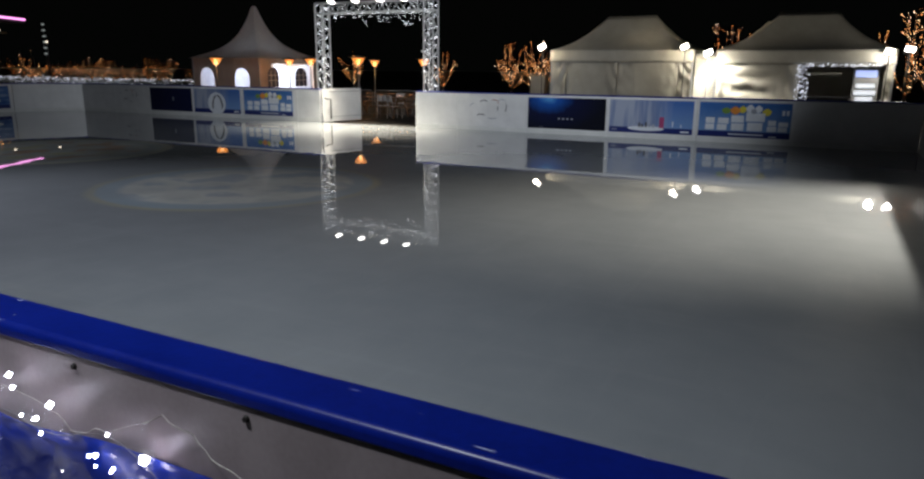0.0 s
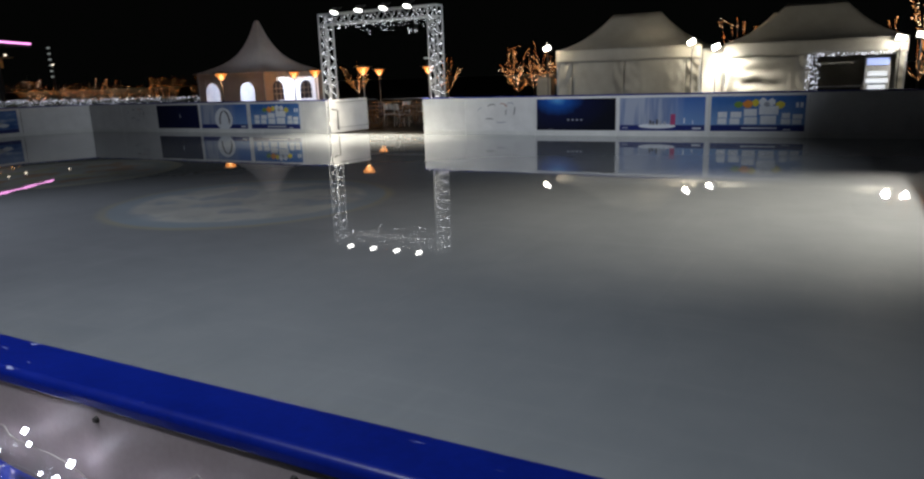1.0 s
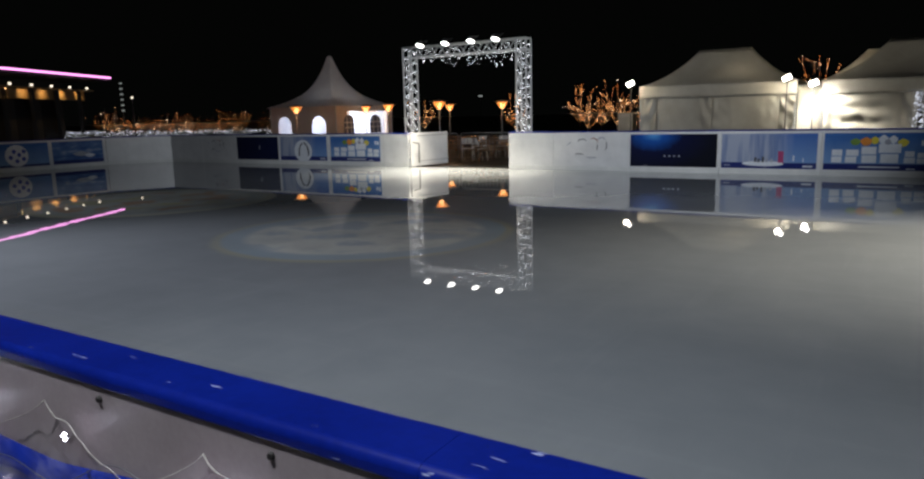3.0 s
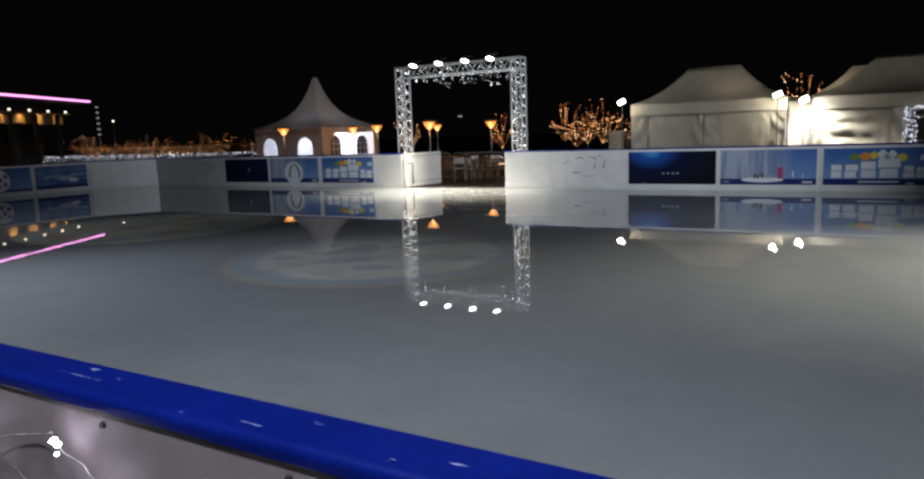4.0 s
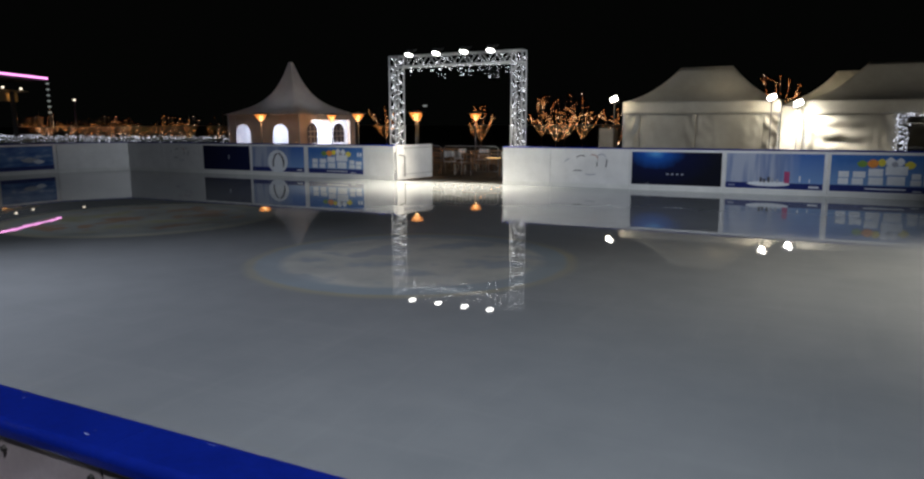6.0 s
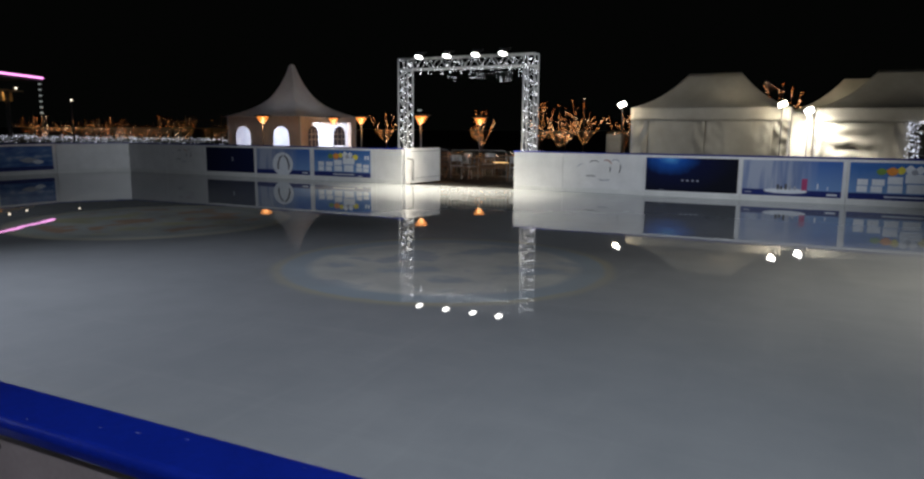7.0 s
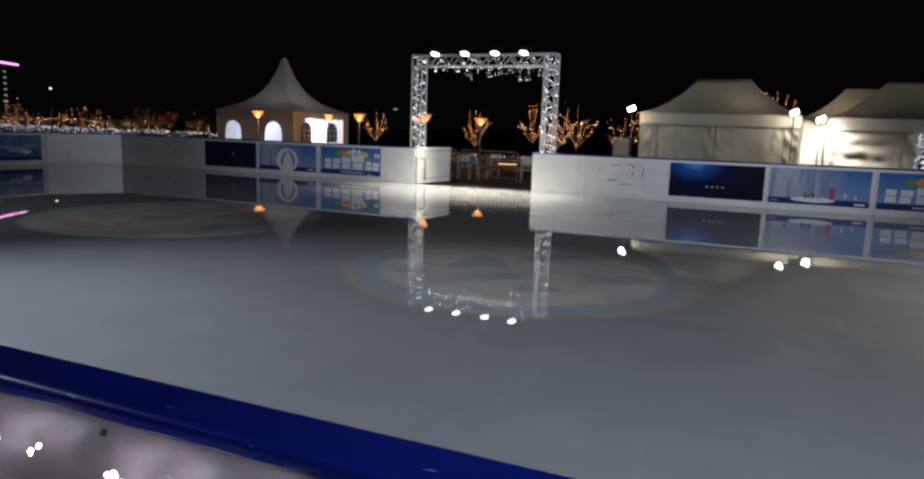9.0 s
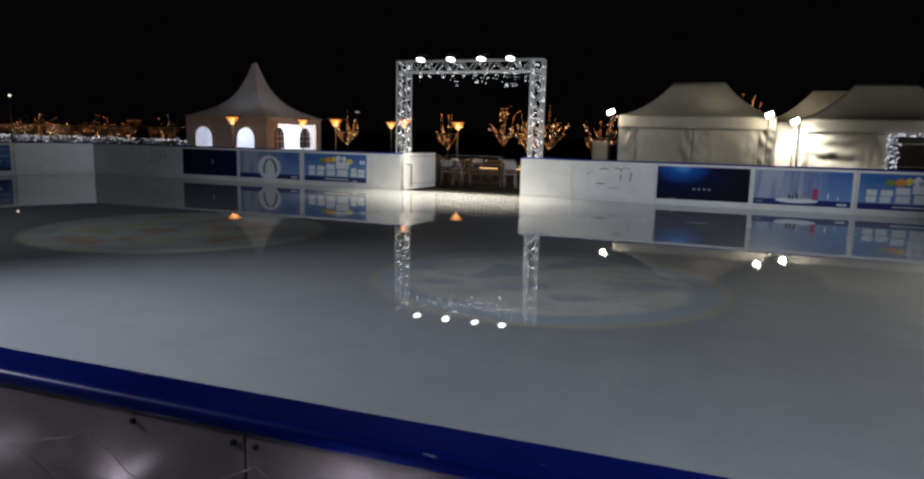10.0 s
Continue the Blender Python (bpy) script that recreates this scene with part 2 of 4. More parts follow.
def build_warm(nt, bsdf):
    """Warm bulbs, each a little paler or redder than the next."""
    island = nt.nodes.new("ShaderNodeNewGeometry").outputs["Random Per Island"]
    nt.links.new(ramp(nt, island, [(0.0, (1.0, 0.22, 0.04)), (0.55, (1.0, 0.36, 0.09)), (0.8, (1.0, 0.50, 0.20)), (1.0, (1.0, 0.80, 0.58))]), bsdf.inputs["Emission Color"])
    nt.links.new(maths(nt, "ADD", maths(nt, "MULTIPLY", maths(nt, "POWER", island, 3.0), 16.0), 1.6), bsdf.inputs["Emission Strength"])
    bsdf.inputs["Base Color"].default_value = (0.6, 0.3, 0.1, 1)


WARM_LED = material("warm_led", build_warm)
SMALL_LED = glow("small_white_led", (0.82, 0.86, 1.0), 1.3)
DIM_LED = glow("dim_white_led", (0.84, 0.90, 0.88), 0.28)
LENS = glow("lamp_lens", (1.0, 0.98, 0.94), 8.0)
PINK = glow("pink_neon", (1.0, 0.36, 0.86), 2.2)
FLAME = glow("amber_glass", (1.0, 0.34, 0.065), 1.5)
CORE = glow("lamp_core", (1.0, 0.62, 0.26), 5.5)
SOFFIT_GLOW = glow("downlight", (1.0, 0.86, 0.68), 1.7)


def build_clear(nt, bsdf):
    """Clear thin plastic film with creases."""
    bsdf.inputs["Base Color"].default_value = (0.86, 0.83, 0.84, 1)
    bsdf.inputs["Roughness"].default_value = 0.16
    big = noise_of(nt, 9.0, 4)
    bump(nt, bsdf, big, 0.9, 0.03)
    clear = nt.nodes.new("ShaderNodeBsdfTransparent")
    clear.inputs[0].default_value = (0.93, 0.91, 0.92, 1)
    mix = nt.nodes.new("ShaderNodeMixShader")
    nt.links.new(ramp(nt, noise_of(nt, 5.0, 3), [(0.38, (0.01, 0.01, 0.01)), (0.66, (0.16, 0.16, 0.16))]), mix.inputs[0])
    nt.links.new(clear.outputs[0], mix.inputs[1])
    nt.links.new(bsdf.outputs[0], mix.inputs[2])
    nt.links.new(mix.outputs[0], nt.nodes["Material Output"].inputs[0])


GAUZE = material("clear_film", build_clear)


HEM = surface("shiny_hem", (0.22, 0.20, 0.18), (0.66, 0.62, 0.56), (0.08, 0.2), 30.0, 160.0, relief=0.5)


def build_pvc(nt, bsdf):
    """Milky window film."""
    col = ramp(nt, noise_of(nt, 3.0), [(0.3, (0.75, 0.78, 0.86)), (0.7, (0.88, 0.90, 0.95))])
    tr = nt.nodes.new("ShaderNodeBsdfTranslucent")
    nt.links.new(col, tr.inputs[0])
    nt.links.new(col, bsdf.inputs["Base Color"])
    bsdf.inputs["Roughness"].default_value = 0.2
    mix = nt.nodes.new("ShaderNodeMixShader")
    mix.inputs[0].default_value = 0.75
    nt.links.new(bsdf.outputs[0], mix.inputs[1])
    nt.links.new(tr.outputs[0], mix.inputs[2])
    nt.links.new(mix.outputs[0], nt.nodes["Material Output"].inputs[0])


PVC = material("milky_film", build_pvc)

# ---- mesh helpers ----


def box(bm, lo, hi, m=None, bevel=0.0):
    vs = [bm.verts.new((x, y, z)) for x in (lo[0], hi[0]) for y in (lo[1], hi[1]) for z in (lo[2], hi[2])]
    fs = [bm.faces.new([vs[i] for i in f]) for f in ((0, 1, 3, 2), (4, 6, 7, 5), (0, 4, 5, 1), (2, 3, 7, 6), (0, 2, 6, 4), (1, 5, 7, 3))]
    if bevel:
        es = list({e for f in fs for e in f.edges})
        got = bmesh.ops.bevel(bm, geom=es, offset=bevel, segments=2, affect="EDGES", profile=0.5)
        vs = list({v for f in got["faces"] for v in f.verts} | {v for v in vs if v.is_valid})
    if m is not None:
        bmesh.ops.transform(bm, matrix=m, verts=vs)
    return bm


def boxed(lo, hi, bevel=0.0, m=None):
    return box(bmesh.new(), lo, hi, m, bevel)


def tube(bm, points, radii, sides=8, cap=True):
    """A tapered tube along a line of points."""
    rings = []
    for i, p in enumerate(points):
        p = Vector(p)
        way = (Vector(points[min(i + 1, len(points) - 1)]) - Vector(points[max(i - 1, 0)])).normalized()
        side = way.orthogonal().normalized()
        if abs(way.z) < 0.98:
            side = way.cross(Vector((0, 0, 1))).normalized()
        up = side.cross(way)
        r = radii[i] if isinstance(radii, (list, tuple)) else radii
        rings.append([bm.verts.new(p + r * (math.cos(a) * side + math.sin(a) * up)) for a in (2 * math.pi * k / sides for k in range(sides))])
    for a, b in zip(rings, rings[1:]):
        for k in range(sides):
            bm.faces.new((a[k], a[(k + 1) % sides], b[(k + 1) % sides], b[k])).smooth = True
    if cap:
        bm.faces.new(rings[0][::-1])
        bm.faces.new(rings[-1])
    return bm


def lathe(bm, profile, sides=24, centre=(0, 0)):
    rings = [[bm.verts.new((centre[0] + r * math.cos(a), centre[1] + r * math.sin(a), z)) for a in (2 * math.pi * k / sides for k in range(sides))] for r, z in profile]
    for a, b in zip(rings, rings[1:]):
        for k in range(sides):
            bm.faces.new((a[k], a[(k + 1) % sides], b[(k + 1) % sides], b[k])).smooth = True
    bm.faces.new(rings[0][::-1])
    bm.faces.new(rings[-1])
    return bm


def sheet(rows, cols, at, thick=0.0):
    """A grid of rows x cols vertices placed by at(u, v), u and v from 0 to 1; with a thickness, two skins joined at the rim."""
    bm = bmesh.new()
    g = [[bm.verts.new(at(j / (cols - 1), i / (rows - 1))) for j in range(cols)] for i in range(rows)]
    for i in range(rows - 1):
        for j in range(cols - 1):
            bm.faces.new((g[i][j], g[i][j + 1], g[i + 1][j + 1], g[i + 1][j])).smooth = True
    if thick:
        bm.normal_update()
        bmesh.ops.solidify(bm, geom=bm.faces[:], thickness=thick)
    return bm


def outline(points, depth):
    """A flat plate in the xz plane with that outline, depth thick towards -y."""
    bm = bmesh.new()
    a = [bm.verts.new((x, 0, z)) for x, z in points]
    b = [bm.verts.new((x, -depth, z)) for x, z in points]
    bm.faces.new(a)
    bm.faces.new(b[::-1])
    n = len(points)
    for i in range(n):
        bm.faces.new((a[i], b[i], b[(i + 1) % n], a[(i + 1) % n]))
    bmesh.ops.recalc_face_normals(bm, faces=bm.faces[:])
    return bm


def mesh_of(name, bm, mat):
    me = bpy.data.meshes.new(name)
    bm.to_mesh(me)
    bm.free()
    me.materials.append(mat)
    return me


def part(name, bm, mat, parent=None, label="", kind=""):
    ob = new(name, mesh_of(name, bm, mat))
    ob.parent = parent
    return tagged(ob, label, kind=kind)


def share(name, me, m, parent):
    ob = new(name, me)
    ob.parent = parent
    ob.matrix_local = m
    return ob


def thing(name, label, category, m=None, group="", kind=""):
    ob = new(name)
    if m is not None:
        ob.matrix_world = m
    return tagged(ob, label, category, group, kind)


def bulbs(name, points, radius, mat, parent=None, stretch=1.0):
    """Many tiny bulbs in one mesh."""
    base = np.array([(1, 0, 0), (-1, 0, 0), (0, 1, 0), (0, -1, 0), (0, 0, stretch), (0, 0, -stretch)], float)
    tri = np.array([(0, 2, 4), (2, 1, 4), (1, 3, 4), (3, 0, 4), (2, 0, 5), (1, 2, 5), (3, 1, 5), (0, 3, 5)])
    pts = np.array(points, float)
    rng = np.random.default_rng(len(pts))
    rad = radius * np.exp(rng.normal(-0.12, 0.32, len(pts)))
    v = (pts[:, None, :] + base[None] * rad[:, None, None]).reshape(-1, 3)
    f = (tri[None] + 6 * np.arange(len(pts))[:, None, None]).reshape(-1, 3)
    me = bpy.data.meshes.new(name)
    me.from_pydata(v.tolist(), [], f.tolist())
    me.materials.append(mat)
    ob = new(name, me)
    ob.parent = parent
    return tagged(ob, kind="stuff")


# ---- ground and ice ----
FAR, NEAR, EAST, WEST = 18.96, 1.30, 6.08, -24.15


def ground_at(u, v):
    x, y = (u - 0.5) * 2, (v - 0.5) * 2
    return (900 * x * abs(x) - 8, 900 * y * abs(y) + 10, -0.06)


tagged(part("ground", sheet(41, 41, ground_at), GROUND), "dark damp paved square round the rink", "ground", kind="structure")

ice_edge = [(WEST, NEAR), (EAST, NEAR), (EAST, FAR), (-22.95, FAR), (WEST, 16.85)]
bm = bmesh.new()
top = [bm.verts.new((x, y, 0)) for x, y in ice_edge]
low = [bm.verts.new((x, y, -0.05)) for x, y in ice_edge]
bm.faces.new(top)
bm.faces.new(low[::-1])
for i in range(5):
    bm.faces.new((top[i], low[i], low[(i + 1) % 5], top[(i + 1) % 5]))
bmesh.ops.recalc_face_normals(bm, faces=bm.faces[:])
tagged(part("ice", bm, ICE), "wet mirror-like ice of a skating rink with two round painted emblems", "ice rink", kind="structure")

# ---- rink boards ----


def cap_rail(length):
    """The rounded rail section, drawn along x."""
    bm, section = bmesh.new(), []
    # rounded inner and outer top edges, then a lip that slopes back under itself down to the board
    for cy, cz, r, a0, a1 in ((-0.010, 1.088, 0.012, 0, 90), (-0.120, 1.082, 0.018, 90, 180), (-0.132, 1.068, 0.006, 180, 270), (-0.006, 1.071, 0.006, 270, 360)):
        section += [(cy + r * math.cos(radians(a0 + (a1 - a0) * k / 3)), cz + r * math.sin(radians(a0 + (a1 - a0) * k / 3))) for k in range(4)]
    rings = [[bm.verts.new((x, y, z)) for y, z in section] for x in (0.0004, length - 0.0004)]
    n = len(section)
    for k in range(n):
        bm.faces.new((rings[0][k], rings[1][k], rings[1][(k + 1) % n], rings[0][(k + 1) % n])).smooth = k % 4 != 3
    for ring in rings:
        bm.faces.new([bm.verts.new(v.co) for v in ring])
    bmesh.ops.recalc_face_normals(bm, faces=bm.faces[:])
    return bm


def rink_board(p0, p1, outside=False, bolts=()):
    """One board from p0 to p1 with the ice on its left hand."""
    (x0, y0), (x1, y1) = p0, p1
    length, turn = math.hypot(x1 - x0, y1 - y0), math.degrees(math.atan2(y1 - y0, x1 - x0))
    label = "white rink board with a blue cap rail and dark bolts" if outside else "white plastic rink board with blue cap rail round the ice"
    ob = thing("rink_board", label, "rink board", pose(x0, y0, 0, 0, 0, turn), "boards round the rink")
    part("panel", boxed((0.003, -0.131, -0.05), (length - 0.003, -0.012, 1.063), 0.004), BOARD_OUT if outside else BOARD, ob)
    part("kick_plate", boxed((0.004, -0.012, 0.0), (length - 0.004, 0.0, 0.125), 0.003), KICK, ob, "worn white kick plate")
    part("cap_rail", cap_rail(length), CAP, ob, "glossy blue plastic cap rail")
    for bx in bolts:
        b = bmesh.new()
        bmesh.ops.create_cone(b, cap_ends=True, segments=10, radius1=0.009, radius2=0.006, depth=0.008, matrix=pose(bx, -0.134, 1.034, 90, 0, 0))
        part("bolt", b, BOLT, ob, "dark bolt head")
    return ob


# far side, left of the gate, then right of it
for xa, xb in ((-11.75, -10.80), (-14.22, -11.75), (-16.68, -14.22), (-19.02, -16.68), (-21.0, -19.02), (-22.95, -21.0)):
    rink_board((xb, FAR), (xa, FAR))
for xa, xb in ((-7.10, -5.65), (-5.65, -3.43), (-3.43, -1.07), (-1.07, 1.24), (1.24, 3.50), (3.50, EAST)):
    rink_board((xb, FAR), (xa, FAR))
rink_board((-22.95, FAR), (WEST, 16.85))
for k in range(7):
    a = 16.85 - k * (16.85 - NEAR) / 7
    rink_board((WEST, a), (WEST, a - (16.85 - NEAR) / 7))
for k in range(8):
    a = NEAR + k * (FAR - NEAR) / 8
    rink_board((EAST, a), (EAST, a + (FAR - NEAR) / 8))
# near side, where the camera passes: joints every 2.44 m
edges = [EAST, 4.68, 2.24, -0.20, -2.64, -5.08, -7.52, -9.96, -12.40, -14.84, -17.28, -19.72, -22.16, -24.15]
for xb, xa in zip(edges, edges[1:]):
    n = [0.03, 0.53, 1.07, 1.60, 2.12, 2.41] if xb - xa > 2.4 else [0.03, xb - xa - 0.03]
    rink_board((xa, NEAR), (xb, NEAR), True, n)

# ---- gate leaves ----


def gate_leaf(x, y, turn, label):
    """A white gate leaf hinged at x, y; it runs along its own x."""
    ob = thing("rink_gate", label, "gate", pose(x, y, 0, 0, 0, turn))
    part("panel", boxed((0.01, -0.035, 0.01), (1.84, 0.035, 1.09), 0.006), BOARD, ob)
    part("rail", boxed((0.30, -0.048, 0.985), (1.80, -0.036, 1.005), 0.003), SEAL, ob, "thin grey rail near the top")
    part("rail", boxed((0.30, -0.044, 0.16), (1.80, -0.036, 0.175), 0.002), SEAL, ob)
    b = bmesh.new()
    tube(b, [(0.10, -0.035, 0.78), (0.10, -0.085, 0.79), (0.13, -0.10, 0.76), (0.28, -0.10, 0.76), (0.32, -0.10, 0.72), (0.32, -0.10, 0.10)], 0.018, 8)
    part("drop_bolt", b, STEEL, ob, "bent grey drop bolt")
    part("hinge", boxed((-0.02, -0.05, 0.25), (0.03, 0.05, 0.33), 0.005), KICK, ob)
    part("hinge", boxed((-0.02, -0.05, 0.80), (0.03, 0.05, 0.88), 0.005), KICK, ob)
    return ob


gate_leaf(-10.74, FAR + 0.04, 82.5, "open white rink gate leaf with a bent drop bolt")
gate_leaf(-7.02, FAR + 0.16, 9.0, "open white rink gate leaf folded back behind the boards")

# ---- printed banners on the boards ----


def grad(nt, axis):
    sep = nt.nodes.new("ShaderNodeSeparateXYZ")
    nt.links.new(coords(nt, "Generated"), sep.inputs[0])
    return sep.outputs[axis]


def night_print(nt, bsdf):
    d = nt.nodes.new("ShaderNodeVectorMath")
    d.operation = "DISTANCE"
    m = nt.nodes.new("ShaderNodeMapping")
    m.inputs["Scale"].default_value = (1.0, 0.0, 0.6)
    nt.links.new(coords(nt, "Generated"), m.inputs[0])
    nt.links.new(m.outputs[0], d.inputs[0])
    d.inputs[1].default_value = (0.27, 0, 0.60)
    nt.links.new(ramp(nt, maths(nt, "ADD", d.outputs["Value"], maths(nt, "MULTIPLY", maths(nt, "SUBTRACT", noise_of(nt, 5), 0.5), 0.1)),
                      [(0.0, (0.10, 0.36, 0.75)), (0.13, (0.01, 0.09, 0.40)), (0.34, (0.003, 0.006, 0.040)), (0.7, (0.004, 0.005, 0.012))]), bsdf.inputs["Base Color"])
    bsdf.inputs["Roughness"].default_value = 0.5
    bsdf.inputs["Specular IOR Level"].default_value = 0.2


def plain_night_print(nt, bsdf):
    nt.links.new(ramp(nt, maths(nt, "ADD", maths(nt, "MULTIPLY", noise_of(nt, 2.5), 0.5), maths(nt, "MULTIPLY", grad(nt, 0), 0.5)), [(0.2, (0.006, 0.008, 0.034)), (0.8, (0.007, 0.012, 0.055))]), bsdf.inputs["Base Color"])
    bsdf.inputs["Roughness"].default_value = 0.5
    bsdf.inputs["Specular IOR Level"].default_value = 0.2


def curtain_print(nt, bsdf):
    streak = noise_of(nt, 3.0, 2, 0.5, coords(nt, "Generated"), (4.0, 0.0, 0.15))
    left = ramp(nt, streak, [(0.38, (0.17, 0.23, 0.40)), (0.55, (0.36, 0.40, 0.51))])
    right = ramp(nt, grad(nt, 2), [(0.0, (0.20, 0.34, 0.60)), (1.0, (0.05, 0.13, 0.40))])
    nt.links.new(mixed(nt, ramp(nt, maths(nt, "ADD", grad(nt, 0), maths(nt, "MULTIPLY", streak, 0.15)), [(0.60, (0, 0, 0)), (0.86, (1, 1, 1))]), left, right), bsdf.inputs["Base Color"])
    bsdf.inputs["Roughness"].default_value = 0.5
    bsdf.inputs["Specular IOR Level"].default_value = 0.2


def sky_print(nt, bsdf):
    nt.links.new(ramp(nt, maths(nt, "ADD", grad(nt, 2), maths(nt, "MULTIPLY", maths(nt, "SUBTRACT", noise_of(nt, 3), 0.5), 0.5)), [(0.1, (0.19, 0.33, 0.58)), (0.9, (0.045, 0.14, 0.40))]), bsdf.inputs["Base Color"])
    bsdf.inputs["Roughness"].default_value = 0.5
    bsdf.inputs["Specular IOR Level"].default_value = 0.2


def dusk_print(nt, bsdf):
    nt.links.new(ramp(nt, noise_of(nt, 3.0, 4, 0.5, coords(nt, "Generated"), (1.0, 0, 1.6)), [(0.35, (0.04, 0.10, 0.30)), (0.55, (0.10, 0.20, 0.42)), (0.68, (0.36, 0.42, 0.55))]), bsdf.inputs["Base Color"])
    bsdf.inputs["Roughness"].default_value = 0.5
    bsdf.inputs["Specular IOR Level"].default_value = 0.2


NIGHT, PLAIN_NIGHT = material("night_print", night_print), material("plain_night_print", plain_night_print)
CURTAIN, SKY, DUSK = material("curtain_print", curtain_print), material("sky_print", sky_print), material("dusk_print", dusk_print)
INK_NAVY = surface("navy_ink", (0.010, 0.020, 0.13), (0.016, 0.030, 0.18), (0.35, 0.4))
INK_WHITE = surface("white_ink", (0.66, 0.70, 0.76), (0.80, 0.82, 0.86), (0.35, 0.4))
INK_GREY = surface("grey_ink", (0.30, 0.32, 0.38), (0.44, 0.46, 0.52), (0.35, 0.4))
INK_GREEN = surface("green_ink", (0.14, 0.26, 0.05), (0.22, 0.34, 0.07), (0.35, 0.4))
INK_ORANGE = surface("orange_ink", (0.70, 0.22, 0.03), (0.82, 0.32, 0.06), (0.35, 0.4))
INK_YELLOW = surface("yellow_ink", (0.66, 0.55, 0.05), (0.78, 0.66, 0.08), (0.35, 0.4))
INK_PINK = surface("magenta_ink", (0.36, 0.05, 0.14), (0.46, 0.08, 0.20), (0.35, 0.4))
INK_DARK = surface("dark_ink", (0.05, 0.05, 0.06), (0.10, 0.10, 0.12), (0.35, 0.4))
INK_RUST = surface("faded_red_ink", (0.36, 0.13, 0.08), (0.46, 0.22, 0.15), (0.35, 0.4))
INK_BLUE = surface("blue_ink", (0.03, 0.06, 0.36), (0.05, 0.09, 0.46), (0.35, 0.4))


def oval(cx, cz, rx, rz, n=20, lumps=0.0):
    return [(cx + rx * math.cos(a) * (1 + lumps * math.sin(5 * a)), cz + rz * math.sin(a) * (1 + lumps * math.cos(4 * a))) for a in (2 * math.pi * k / n for k in range(n))]


def bar(x0, z0, x1, z1):
    return [(x0, z0), (x1, z0), (x1, z1), (x0, z1)]


def banner(p, turn, width, mat, label, shapes, z0=0.15, z1=1.0):
    """A printed sheet 2 mm proud of a board; its own x runs to the viewer's right, shapes are (outline in 0..1, ink, layer)."""
    ob = thing("advert_banner", label, "banner", pose(p[0], p[1], 0, 0, 0, turn), "banners on the rink boards")
    part("printed_sheet", outline(bar(0, z0, width, z1), 0.004), mat, ob)
    for name, points, ink, layer in shapes:
        b = outline([(x * width, z0 + z * (z1 - z0)) for x, z in points], 0.0012)
        bmesh.ops.translate(b, verts=b.verts[:], vec=(0, -0.004 - 0.0012 * layer, 0))
        part(name, b, ink, ob)
    return ob


def headline(x0=0.08, x1=0.97):
    """Large white blocks over a navy strip, with coloured blobs above."""
    rnd = random.Random(4)
    out = [("footer_strip", bar(0.0, 0.0, 1.0, 0.17), INK_NAVY, 1), ("text_bar", bar(0.34, 0.07, 0.72, 0.105), INK_WHITE, 2), ("text_bar", bar(0.78, 0.03, 0.86, 0.06), INK_WHITE, 2)]
    out += [("blob", oval(0.30, 0.76, 0.05, 0.09, 16, 0.08), INK_GREEN, 1), ("blob", oval(0.40, 0.77, 0.055, 0.11, 16, 0.08), INK_ORANGE, 2), ("blob", oval(0.48, 0.80, 0.04, 0.10, 16, 0.08), INK_YELLOW, 1),
            ("blob", oval(0.74, 0.74, 0.05, 0.10, 16, 0.08), INK_YELLOW, 1), ("blob", oval(0.56, 0.82, 0.045, 0.12, 16, 0.1), INK_WHITE, 3), ("blob", oval(0.65, 0.82, 0.04, 0.10, 16, 0.1), INK_WHITE, 3), ("blob", oval(0.60, 0.76, 0.03, 0.07), INK_GREY, 4)]
    # six large signs, each as two stacked blocks
    xs, ws, hs = (0.07, 0.21, 0.35, 0.53, 0.75, 0.87), (0.12, 0.12, 0.16, 0.20, 0.10, 0.10), (0.36, 0.36, 0.44, 0.52, 0.32, 0.28)
    for x, w, h in zip(xs, ws, hs):
        for j in range(2):
            z0, z1 = 0.20 + h * (0.52 * j), 0.20 + h * (0.52 * j + 0.46)
            mid, half = x + w / 2 + rnd.uniform(-0.06, 0.06) * w, w * rnd.uniform(0.40, 0.52)
            out.append(("text_bar", bar(mid - half, z0, mid + half, z1), INK_WHITE, 2))
    out += [("text_bar", bar(0.90, 0.66, 0.93, 0.80), INK_WHITE, 1), ("text_bar", bar(0.945, 0.66, 0.975, 0.80), INK_WHITE, 1)]
    return out


def curtain_shapes():
    out = [("footer_strip", bar(0.0, 0.0, 1.0, 0.17), INK_NAVY, 1), ("mound", oval(0.45, 0.14, 0.22, 0.075, 24), INK_WHITE, 2), ("pink_block", bar(0.61, 0.17, 0.665, 0.50), INK_PINK, 3),
           ("text_bar", bar(0.86, 0.05, 0.96, 0.10), INK_WHITE, 2), ("text_bar", bar(0.03, 0.07, 0.10, 0.10), INK_GREY, 2), ("figure_bar", bar(0.76, 0.22, 0.775, 0.38), INK_WHITE, 2), ("figure_bar", bar(0.86, 0.20, 0.87, 0.30), INK_WHITE, 2)]
    for i, x in enumerate((0.36, 0.395, 0.44, 0.48, 0.53)):
        out.append(("small_bar", bar(x, 0.18, x + 0.025, (0.32, 0.28, 0.34, 0.30, 0.28)[i]), INK_DARK if i < 3 else INK_GREY, 3))
    return out


